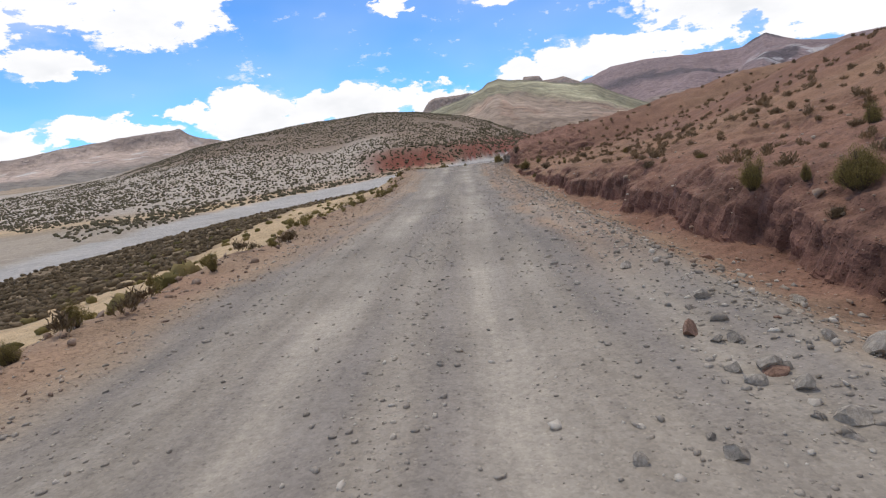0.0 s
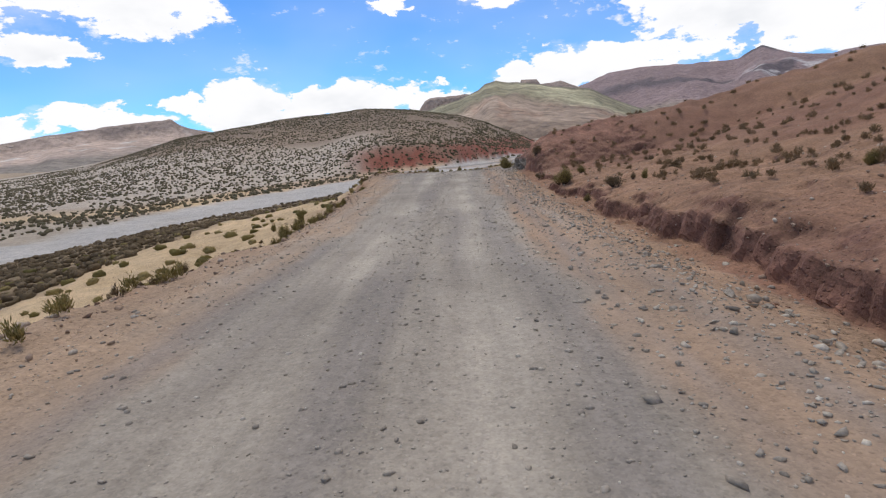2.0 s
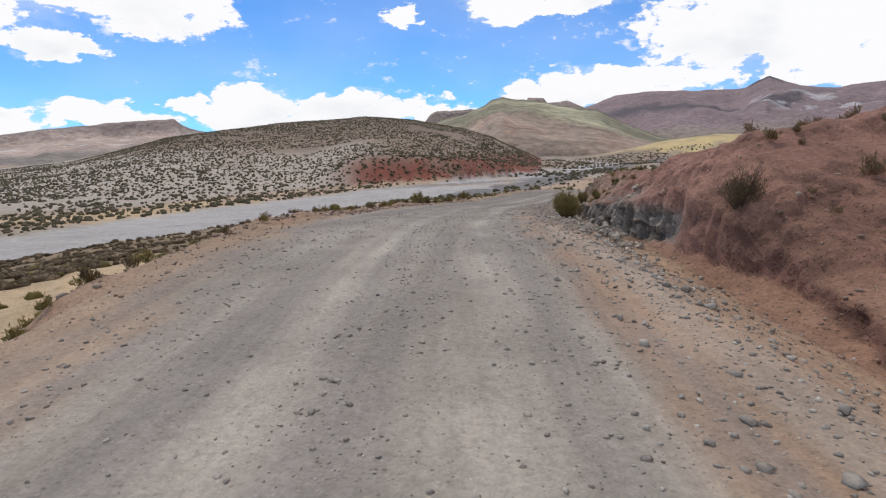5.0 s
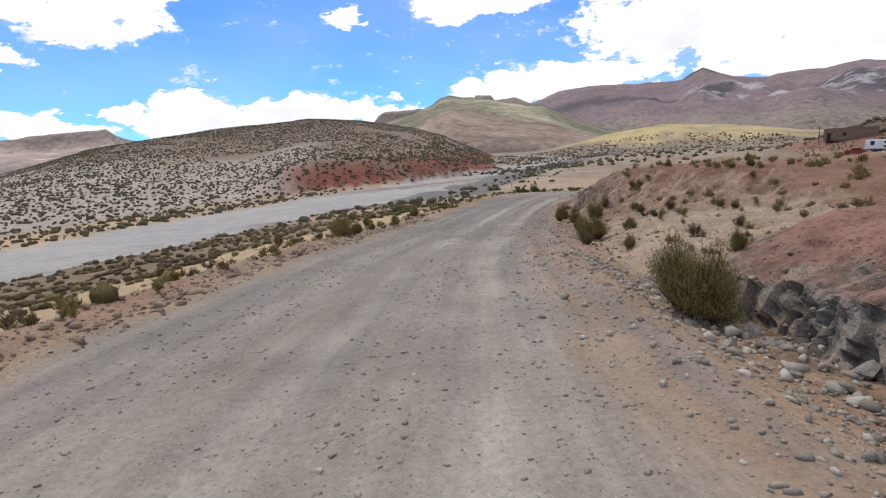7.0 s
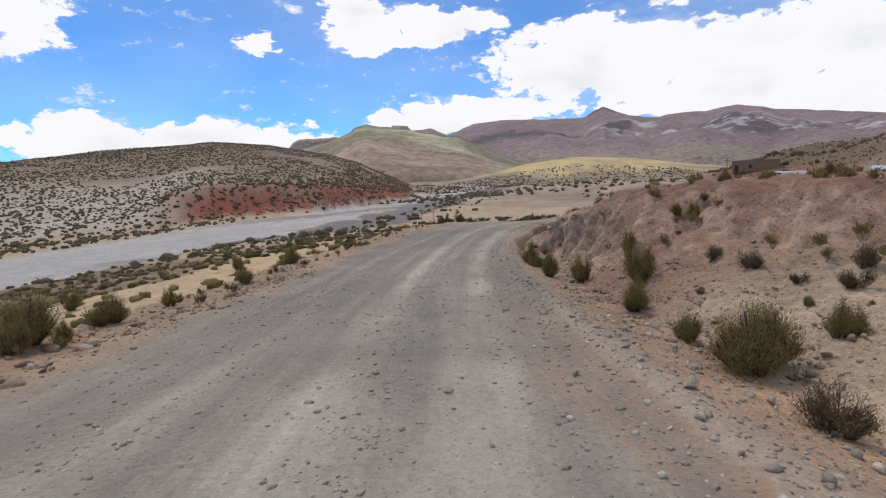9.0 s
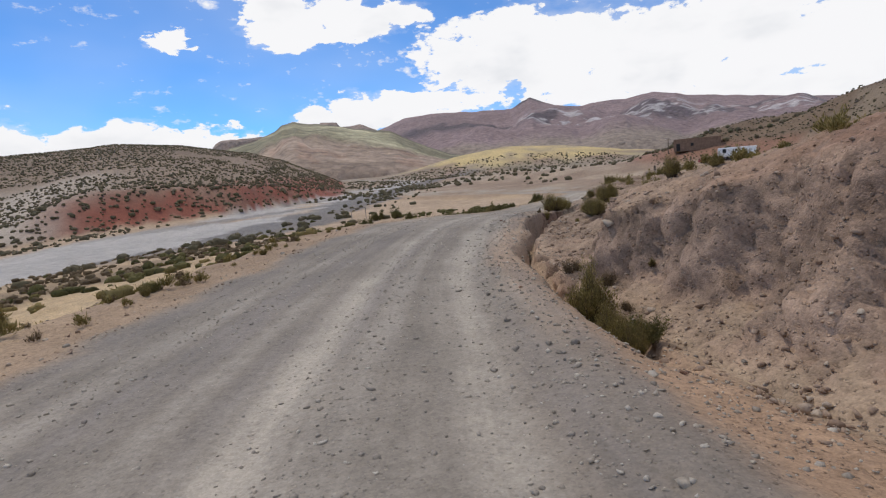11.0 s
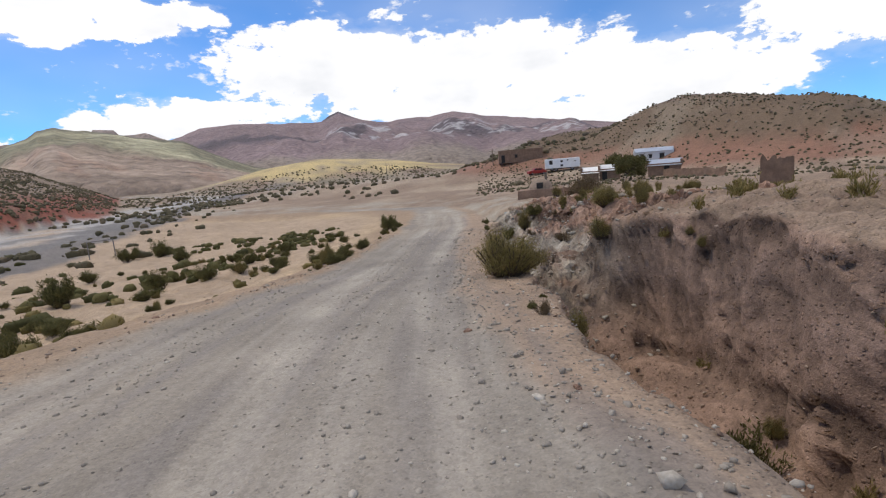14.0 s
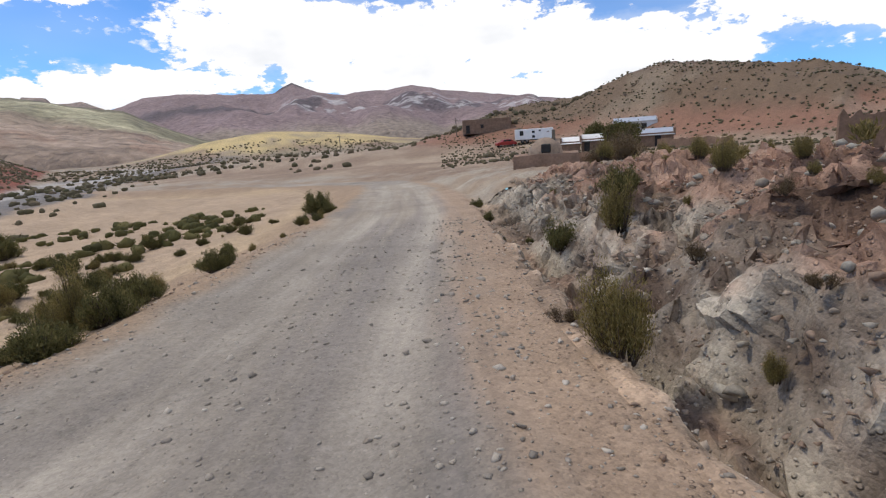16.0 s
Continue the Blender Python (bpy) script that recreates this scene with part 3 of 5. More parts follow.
def verge_strip():
    """Crumbling banks, rock faces and gully beside the road, finer than the rest of the ground."""
    f = np.arange(STRIP_F0, STRIP_F1, 0.085)
    e = np.linspace(INNER, OUTER, 300)
    E, Fm = np.meshgrid(e, f)
    Z = terrain(*road_place(Fm, E + half(Fm)))
    arc = np.concatenate([np.zeros((len(f), 1)), np.cumsum(np.hypot(np.diff(E, axis=1), np.diff(Z, axis=1)), 1)], 1)
    rows = 165
    U = np.stack([np.interp(np.linspace(0, 1, rows), a / a[-1], e) for a in arc])
    Fm = np.repeat(f[:, None], rows, 1)
    X, Y = road_place(Fm, U + half(Fm))
    Z, m = terrain(X, Y, True)
    P = np.stack([X, Y, Z], -1)
    n = np.cross(np.gradient(P, axis=1), np.gradient(P, axis=0))
    n /= np.linalg.norm(n, axis=-1, keepdims=True) + 1e-9
    n *= np.sign(n[..., 2:3] + 1e-9)
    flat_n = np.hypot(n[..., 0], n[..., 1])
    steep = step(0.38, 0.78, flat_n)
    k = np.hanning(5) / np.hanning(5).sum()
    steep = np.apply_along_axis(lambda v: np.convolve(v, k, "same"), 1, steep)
    rocky = step(46.5, 48.5, Fm) * (1 - step(58.0, 60.5, Fm))
    fluted = step(66, 70, Fm) * (1 - step(86, 89, Fm))
    pale = step(101, 103, Fm)
    low = step(-0.45, 0.0, np.interp(Fm, YY, RZ) + 0.45 + 0.3 * fbm(Fm, U, 1.2, 3, 17) - Z) * rocky
    n1, n2, n3 = [np.zeros(Z.size) for _ in range(3)]
    for i, (x, y, z, h) in enumerate(zip(Fm.ravel().tolist(), U.ravel().tolist(), Z.ravel().tolist(), rocky.ravel().tolist())):
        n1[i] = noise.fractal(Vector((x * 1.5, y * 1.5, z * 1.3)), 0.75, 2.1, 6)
        n3[i] = noise.fractal(Vector((x * 3.2, y * 3.2, z * 0.45 + 9)), 0.8, 2.0, 4)
        if h > 0.01:
            n2[i] = noise.cell(Vector((x / 0.11 + 1.4 * n1[i], y * 1.5, z / 0.32 + 1.4 * n1[i]))) - 0.5
        elif x > 88:
            n2[i] = noise.cell(Vector((x / 0.75 + 0.9 * n1[i], y * 0.5, z / 1.0 + 0.7 * n1[i]))) + 0.6 * noise.cell(Vector((x / 0.3 + 0.9 * n1[i], y * 1.2, z / 0.4 + n1[i]))) - 0.8
    n1, n2, n3 = [v.reshape(Z.shape) for v in (n1, n2, n3)]
    groove = 1 - step(0.0, 0.22, np.abs(n3 + 0.25 * n1))
    rim_fade = step(0, 0.5, U - INNER) * (1 - step(-0.7, 0, U - OUTER))
    off = steep * ((0.10 - 0.04 * step(60, 64, Fm) + 0.07 * step(79, 82, Fm) * (1 - step(89, 91, Fm))) * n1 + (0.09 - 0.04 * step(60, 64, Fm) - 0.03 * step(87, 90, Fm)) * n3) - 0.09 * groove * steep * fluted + 0.10 * n2 * low * steep + 0.07 * n2 * steep * step(88, 90, Fm) + 0.13 * n2 * pale * (1 - steep) * step(0.8, 1.5, U) + (1 - steep) * (0.025 + 0.045 * step(64, 70, Fm) + 0.10 * pale) * (n1 + 0.5 * n3) * step(0.3, 1.6, U)
    off = off * (1 - 0.65 * step(83, 85, Fm) * (1 - step(90, 92, Fm)) * step(0.1, 0.3, m["gully"]))
    P = P + n * (off * rim_fade)[..., None]
    P[..., 2] -= 0.07 * (1 - step(0.15, 0.5, U - INNER)) + 0.1 * step(-0.5, -0.2, U - OUTER)
    c = soil_tint(X, Y, Z, m)
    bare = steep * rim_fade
    # red bank: shade on the steep cut face is put into its darker tint
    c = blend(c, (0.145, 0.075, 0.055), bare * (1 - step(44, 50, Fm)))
    c = blend(c, (0.255, 0.135, 0.098), np.maximum(bare, 0.85 * step(0.9, 1.4, U)) * step(44, 48, Fm) * (1 - step(58, 61, Fm)) * (1 - step(6.5, 8.4, U)))
    c = blend(c, (0.235, 0.198, 0.16), np.clip(low * (bare * 1.3 + 0.2) + 0.3 * n1 * low, 0, 1))
    c = blend(c, (0.315, 0.205, 0.148), bare * step(60, 64, Fm) * (1 - step(75, 80, Fm)))
    c = blend(c, (0.265, 0.185, 0.135), bare * step(75, 80, Fm) * (1 - step(86, 92, Fm)))
    c = blend(c, (0.245, 0.162, 0.118), np.maximum(bare, step(0.3, 1.0, m["gully"])) * step(86, 92, Fm) * (1 - pale))
    c = blend(c, (0.36, 0.315, 0.25), bare * pale * np.clip(0.7 + n1, 0, 1))
    c = blend(c, (0.27, 0.15, 0.10), pale * step(0.55, 0.9, Z - np.interp(Fm, YY, RZ) + 0.4 * n1) * 0.75)
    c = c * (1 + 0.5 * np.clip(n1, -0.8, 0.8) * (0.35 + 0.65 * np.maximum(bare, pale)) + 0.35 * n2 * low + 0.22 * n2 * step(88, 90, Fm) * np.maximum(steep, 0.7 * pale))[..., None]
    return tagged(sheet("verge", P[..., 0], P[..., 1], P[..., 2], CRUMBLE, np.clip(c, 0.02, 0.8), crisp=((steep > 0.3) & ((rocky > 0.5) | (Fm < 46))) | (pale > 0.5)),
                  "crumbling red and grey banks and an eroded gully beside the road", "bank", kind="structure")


verge_strip()


def ridge(name, dist, depth, azs, els, rough, label, paint, power=1.2, cliff=0.0):
    a = np.linspace(azs[0], azs[-1], 340)
    h = np.tan(np.radians(np.interp(a, azs, els))) * dist
    h = h + fbm(a, a * 0, 1.1, 4, 77) * dist * 0.0016
    v = np.concatenate([np.linspace(0, 1, 90), 1 + np.linspace(0.02, 0.5, 10)])
    A, V = np.meshgrid(a, v)
    rr = dist - depth * (1 - V)
    X, Y = np.sin(np.radians(A)) * rr, np.cos(np.radians(A)) * rr + 30
    up = np.clip(V, 0, 1) ** power
    low = -60 + 48 * step(0, 0.08, V)
    if cliff:
        up = up * (1 - cliff) + cliff * step(0.86, 0.93, V + 0.03 * fbm(X, Y, depth * 0.1, 3, 5))
    gul = fbm(np.radians(A) * dist, rr * 0.35, depth * 0.16, 5, 2)
    Z = low + (h + 12) * up + gul * rough * np.sin(np.clip(V, 0, 1) * np.pi) * 1.4 - np.maximum(V - 1, 0) * depth * 0.6
    return tagged(sheet(name, X, Y, Z, FAR_EARTH, np.clip(paint(X, Y, V, A, gul), 0.01, 0.9)), label, "mountain", kind="structure")


def tint_of(shape, c):
    return np.zeros(shape + (3,)) + np.array(c)


def paint_range(X, Y, V, A, g):
    c = tint_of(X.shape, (0.25, 0.185, 0.18))
    n = fbm(X, Y, 260, 5, 80)
    c = blend(c, (0.13, 0.105, 0.11), step(0.02, 0.2, fbm(np.radians(A) * 3600, V * 900, 210, 4, 81)) * step(0.30, 0.42, V) * (1 - step(0.62, 0.75, V)))
    c = blend(c, (0.46, 0.43, 0.42), 0.8 * step(0.14, 0.30, fbm(np.radians(A) * 3600, V * 2600, 70, 5, 82)) * step(0.28, 0.36, V) * (1 - step(0.6, 0.72, V)) * step(24, 30, A))
    c = blend(c, (0.30, 0.25, 0.19), (1 - step(0.10, 0.2, V + n * 0.1)) * 0.7)
    c = blend(c, (0.10, 0.085, 0.09), step(0.86, 0.95, V) * (1 - step(0.9, 1.7, np.abs(A - 28.9))))
    return c * (1 + 0.25 * n[..., None])


def paint_mesa(X, Y, V, A, g):
    n = fbm(X, Y, 90, 5, 84)
    c = tint_of(X.shape, (0.33, 0.25, 0.19))
    c = blend(c, (0.27, 0.245, 0.16), step(0.42, 0.6, V + 0.1 * n))
    # sunlit right flank, painted as a pale yellow-green patch
    c = blend(c, (0.50, 0.46, 0.30), step(0.42, 0.55, V) * np.exp(-((A - 11 - 8 * (0.75 - V)) / 3.2) ** 2) * 0.75)
    c = blend(c, (0.33, 0.23, 0.17), step(0.12, 0.35, fbm(np.radians(A) * 1500, V * 900, 70, 4, 85)) * (1 - step(0.4, 0.5, V)))
    band = fbm(V * 26 + 0.6 * n, A * 0.05, 1.0, 3, 89)
    c = c * (1 + 0.45 * band * (1 - step(0.9, 0.95, V)))[..., None]
    c = blend(c, (0.14, 0.125, 0.09), step(0.9, 0.95, V) * 0.7)
    return c * (1 + 0.3 * n[..., None])


def paint_pink(X, Y, V, A, g):
    n = fbm(X, Y, 110, 5, 86)
    c = tint_of(X.shape, (0.23, 0.20, 0.17))
    c = blend(c, (0.44, 0.34, 0.28), step(0.36, 0.6, V + 0.15 * n))
    c = blend(c, (0.55, 0.52, 0.48), step(0.32, 0.5, fbm(X, Y, 60, 4, 87)) * step(0.4, 0.5, V) * 0.8)
    c = blend(c, (0.30, 0.235, 0.20), step(0.88, 0.92, V))
    return c * (1 + 0.25 * n[..., None])


ridge("mountain_range", 3600, 2100, [7, 10, 14, 15.6, 18.6, 23, 27.2, 28.2, 29, 29.8, 31.5, 34, 36, 38.5, 41, 44, 46, 50, 55, 62, 75], [2.5, 3.6, 4.8, 5.5, 5.75, 5.6, 5.55, 6.2, 6.5, 6.1, 5.45, 5.1, 5.3, 5.35, 5.7, 5.0, 4.7, 4.2, 3.4, 2.4, 1], 60, "distant brown mountain range with a dark peak", paint_range, 0.85)
ridge("mesa", 1500, 760, [-9, -5, -1.5, 0.6, 2.4, 3.2, 4.4, 7.6, 10.5, 14, 16.5, 20, 26], [1.0, 2.6, 3.7, 4.2, 4.9, 5.55, 5.75, 5.25, 4.7, 4.2, 2.9, 1.4, 0.3], 16, "flat-topped greenish mesa with scree slopes", paint_mesa, 0.75)
ridge("butte", 2300, 500, [5.5, 6.7, 7.0, 8.6, 9.0, 11, 12.5, 13.5], [4.4, 4.9, 5.6, 5.5, 5.0, 5.2, 4.6, 4], 10, "small rocky butte on a far ridge", paint_pink, 1.0, 0.15)
ridge("far_plateau", 2600, 500, [-7, -4.4, -3.7, -3.3, -2.6, 1, 4], [0, 2.6, 3.6, 4.1, 4.45, 4.6, 4], 20, "distant flat plateau with a steep rim", paint_pink, 1.0, 0.35)
ridge("long_mesa", 1900, 900, [-75, -62, -50, -42, -37, -32, -28.6, -28.0, -27.2, -25, -22], [0.6, 0.9, 1.5, 2.05, 2.75, 3.4, 3.62, 3.1, 2.7, 2.2, 1.5], 16, "long pinkish mesa with a cliff rim", paint_pink, 1.1, 0.3)


# ---- helpers for things ----
def part(name, bm, material, parent=None, label="", smooth=False):
    me = bpy.data.meshes.new(name)
    bm.to_mesh(me)
    bm.free()
    if smooth:
        me.polygons.foreach_set("use_smooth", np.ones(len(me.polygons), bool))
    me.materials.append(material)
    ob = new(name, me)
    ob.parent = parent
    return tagged(ob, label) if label else ob


def base_at(name, x, y, z, turn=0.0, scale=1.0):
    e = new(name)
    e.empty_display_size = 0.2
    e.matrix_basis = pose(x, y, z, 0, 0, turn) @ Matrix.Scale(scale, 4)
    return e


def box(bm, lo, hi, bevel=0.0):
    r = bmesh.ops.create_cube(bm, size=1.0)
    for v in r["verts"]:
        v.co = Vector([lo[i] + (v.co[i] + 0.5) * (hi[i] - lo[i]) for i in range(3)])
    if bevel:
        es = {e for v in r["verts"] for e in v.link_edges}
        bmesh.ops.bevel(bm, geom=list(es), offset=bevel, segments=1, affect="EDGES")
    return bm


def boxed(lo, hi, bevel=0.0):
    return box(bmesh.new(), lo, hi, bevel)


def rubble(seed, detail=1, flat=0.7, rough=0.32):
    """A worn angular stone about one metre across, resting at z = 0."""
    bm = bmesh.new()
    bmesh.ops.create_icosphere(bm, subdivisions=detail, radius=0.5)
    rnd = random.Random(seed)
    ax = [Vector((rnd.uniform(-1, 1), rnd.uniform(-1, 1), rnd.uniform(-1, 1))).normalized() for _ in range(8)]
    cut = [rnd.uniform(0.12, 0.30) for _ in ax]
    for v in bm.verts:
        for a, c in zip(ax, cut):
            k = v.co.dot(a)
            if k > c:
                v.co -= a * (k - c)
        v.co += noise.noise_vector(v.co * 3 + Vector((seed, 0, 0))) * 0.16 * rough
        v.co.z *= flat
    lo = min(v.co.z for v in bm.verts)
    for v in bm.verts:
        v.co.z -= lo * 0.7
    return bm


def scatter(name, mats, templates, xs, ys, zs, sizes, turns, label, category, squash=None):
    """Many small pieces in one mesh."""
    rnd = np.random.RandomState(5)
    pick = rnd.randint(0, len(templates), len(xs))
    V, F, off = [], [], 0
    for k, bm in enumerate(templates):
        tv = np.array([v.co[:] for v in bm.verts])
        tf = np.array([[v.index for v in f.verts] for f in bm.faces])
        i = np.where(pick == k)[0]
        c, sn = np.cos(turns[i])[:, None], np.sin(turns[i])[:, None]
        st = rnd.uniform(0.75, 1.3, (len(i), 1))
        px, py = tv[None, :, 0] * sizes[i][:, None] * st, tv[None, :, 1] * sizes[i][:, None] / st
        pz = tv[None, :, 2] * sizes[i][:, None]
        P = np.stack([px * c - py * sn + xs[i][:, None], px * sn + py * c + ys[i][:, None], pz + zs[i][:, None]], -1)
        V.append(P.reshape(-1, 3))
        F.append((tf[None] + (np.arange(len(i)) * len(tv))[:, None, None] + off).reshape(-1, 3))
        off += len(i) * len(tv)
    V, F = np.concatenate(V), np.concatenate(F)
    me = bpy.data.meshes.new(name)
    me.vertices.add(len(V))
    me.vertices.foreach_set("co", V.ravel())
    me.loops.add(F.size)
    me.loops.foreach_set("vertex_index", F.ravel())
    me.polygons.add(len(F))
    me.polygons.foreach_set("loop_start", np.arange(0, F.size, 3))
    me.update()
    me.materials.append(mats)
    return tagged(new(name, me), label, category, kind="stuff")


def island_matte(name, colors, rough=0.9, fine=40.0, glow=0.0):
    """Each separate piece takes its own tone between the given colours."""
    m, t, p = surface(name, rough)
    g = t.nodes.new("ShaderNodeNewGeometry")
    r = t.nodes.new("ShaderNodeValToRGB")
    r.color_ramp.elements[0].color, r.color_ramp.elements[1].color = (*colors[0], 1), (*colors[-1], 1)
    for i, c in enumerate(colors[1:-1]):
        e = r.color_ramp.elements.new((i + 1) / (len(colors) - 1))
        e.color = (*c, 1)
    t.links.new(g.outputs["Random Per Island"], r.inputs[0])
    co = add(t, "ShaderNodeTexCoord").outputs["Object"]
    n = noise_node(t, co, fine, 4.0, 0.6)
    tone = t.nodes.new("ShaderNodeCombineColor")
    k = math_node(t, "ADD", 0.6, math_node(t, "MULTIPLY", n, 0.8))
    for i in range(3):
        t.links.new(k, tone.inputs[i])
    t.links.new(mix_color(t, 1.0, r.outputs[0], tone.outputs[0], "MULTIPLY"), p.inputs["Base Color"])
    if glow:
        tr = t.nodes.new("ShaderNodeBsdfTranslucent")
        t.links.new(p.inputs["Base Color"].links[0].from_socket, tr.inputs[0])
        mx = t.nodes.new("ShaderNodeMixShader")
        mx.inputs[0].default_value = glow
        t.links.new(p.outputs[0], mx.inputs[1])
        t.links.new(tr.outputs[0], mx.inputs[2])
        t.links.new(mx.outputs[0], t.nodes["Material Output"].inputs[0])
    else:
        bumped(t, p, n, 0.5, 0.01)
    return m


GRAVEL = island_matte("gravel_grey", [(0.22, 0.19, 0.155), (0.36, 0.315, 0.26), (0.26, 0.225, 0.185), (0.56, 0.50, 0.42), (0.28, 0.24, 0.195), (0.43, 0.375, 0.305)])
REDSTONE = island_matte("gravel_brown", [(0.23, 0.155, 0.11), (0.34, 0.25, 0.185), (0.28, 0.195, 0.14), (0.46, 0.38, 0.30)])
BOULDER = [matte("boulder_grey", (0.36, 0.315, 0.26), 0.35, 7.0, 0.9, 0.02), matte("boulder_red", (0.31, 0.19, 0.135), 0.35, 7.0, 0.9, 0.02), matte("boulder_pale", (0.36, 0.31, 0.255), 0.3, 7.0, 0.9, 0.02)]

# ---- loose stones ----
rs = np.random.RandomState(11)
CHIPS = [rubble(i, 1, 0.65) for i in range(6)]
for bm in CHIPS:
    bmesh.ops.triangulate(bm, faces=bm.faces)
    bm.verts.index_update()
LOWCHIPS = []
for i in range(6):
    bm = bmesh.new()
    bmesh.ops.create_icosphere(bm, subdivisions=1, radius=0.5)
    rr = random.Random(50 + i)
    for v in bm.verts:
        k = rr.uniform(0.42, 1.35)
        v.co = Vector((v.co.x * k * rr.uniform(0.8, 1.2), v.co.y * k, v.co.z * k * 0.62 + 0.17))
    bm.verts.index_update()
    LOWCHIPS.append(bm)


def strew(name, mat, n, f0, f1, dist, size, label, category="gravel", templates=CHIPS, big=3.0):
    f = rs.uniform(f0, f1, n)
    d = dist(rs, f)
    x, y = road_place(f, d)
    z = terrain(x, y)
    sz = size * (0.5 + rs.pareto(big, n).clip(0, 1.8)) * np.where(rs.rand(n) < 0.04, 1.6, 1.0)
    return scatter(name, mat, templates, x, y, z - sz * 0.10, sz, rs.uniform(0, 6.28, n), label, category)


def between_tracks(r, f):
    c = r.choice([-2.5, -0.35, 1.35, 2.4, 2.9, -3.2], len(f), p=[0.16, 0.24, 0.2, 0.16, 0.14, 0.1])
    return c + lane_shift(f) * 0.8 + r.normal(0, 0.38, len(f))


strew("road_gravel", GRAVEL, 38000, 0.5, 112, between_tracks, 0.026, "loose grey crushed stones lying on the road", templates=LOWCHIPS)
strew("road_gravel", GRAVEL, 14000, 0.5, 108, lambda r, f: r.uniform(-3.4, 3.4, len(f)) * half(f) / 3.1, 0.021, "fine loose grey pebbles on the gravel road", templates=LOWCHIPS)
strew("verge_stones", GRAVEL, 8500, 0.5, 74, lambda r, f: half(f) + r.normal(-0.1, 0.7, len(f)), 0.062, "grey stones windrowed along the road verge")
strew("verge_stones", REDSTONE, 4000, 0.5, 112, lambda r, f: half(f) + 0.1 + np.abs(r.normal(0, 0.9, len(f))), 0.042, "brown and tan stones on the red verge")
strew("verge_stones", REDSTONE, 3600, 0.5, 112, lambda r, f: -half(f) + 0.1 - np.abs(r.normal(0, 0.9, len(f))), 0.045, "brown and grey stones on the road shoulder")
strew("slope_stones", REDSTONE, 6000, -2, 112, lambda r, f: half(f) + 1.0 + r.gamma(1.5, 2.6, len(f)), 0.07, "scattered stones on the red hillside")
strew("slope_stones", REDSTONE, 3000, 0, 112, lambda r, f: -half(f) - 0.8 - r.gamma(1.6, 2.6, len(f)), 0.06, "scattered stones on the sandy slope")

strew("verge_stones", GRAVEL, 2200, 76, 112, lambda r, f: half(f) - 0.45 + r.normal(0, 0.4, len(f)), 0.055, "grey stones along the edge of the gully road")
strew("slope_stones", REDSTONE, 5000, 85, 113, lambda r, f: half(f) + 0.4 + r.gamma(1.6, 1.8, len(f)), 0.045, "scattered stones on the eroded slope")
strew("shoulder_rubble", REDSTONE, 700, 54, 77, lambda r, f: -half(f) - 0.55 + r.normal(0, 0.3, len(f)), 0.13, "rubble heaped along the outer road shoulder")
strew("shoulder_rubble", REDSTONE, 1500, 2, 78, lambda r, f: -half(f) - 1.3 + r.normal(0, 0.35, len(f)), 0.10, "rubble heaped along the outer road shoulder")
strew("bank_rubble", GRAVEL, 700, 46, 62, lambda r, f: half(f) + 0.35 + r.normal(0, 0.25, len(f)), 0.09, "broken grey rock at the foot of the bank")

strew("bank_rubble", GRAVEL, 260, 48, 59, lambda r, f: half(f) + 0.5 + r.normal(0, 0.22, len(f)), 0.14, "broken grey rock at the foot of the bank")
strew("bank_rubble", REDSTONE, 2600, 64, 92, lambda r, f: half(f) + 0.7 + np.abs(r.normal(0, 1.2, len(f))), 0.075, "crumbled tan earth clods under the scarp")
PALESTONE = island_matte("pale_ledge_stone", [(0.24, 0.215, 0.175), (0.36, 0.325, 0.27), (0.29, 0.235, 0.18), (0.42, 0.385, 0.32)])
strew("bank_rubble", PALESTONE, 600, 100.5, 114, lambda r, f: half(f) + 1.3 + r.gamma(1.8, 1.1, len(f)), 0.13, "pale ledge rock broken over the slope")

ROCKS = []
for i in range(7):
    bm = rubble(100 + i, 2, 0.72)
    me = bpy.data.meshes.new("stone")
    bm.to_mesh(me)
    bm.free()
    me.materials.append(BOULDER[(0, 0, 1, 0, 2, 1, 0)[i]])
    ROCKS.append(me)


def rock(x, y, size, k, turn, group="stones along the verge", label="rounded grey stone lying on the road verge"):
    ob = new("stone", ROCKS[k])
    ob.matrix_basis = pose(x, y, ground_z(x, y) - size * 0.10, 0, 0, turn) @ Matrix.Diagonal((size, size * 0.85, size, 1))
    return tagged(ob, label, "stone", group)


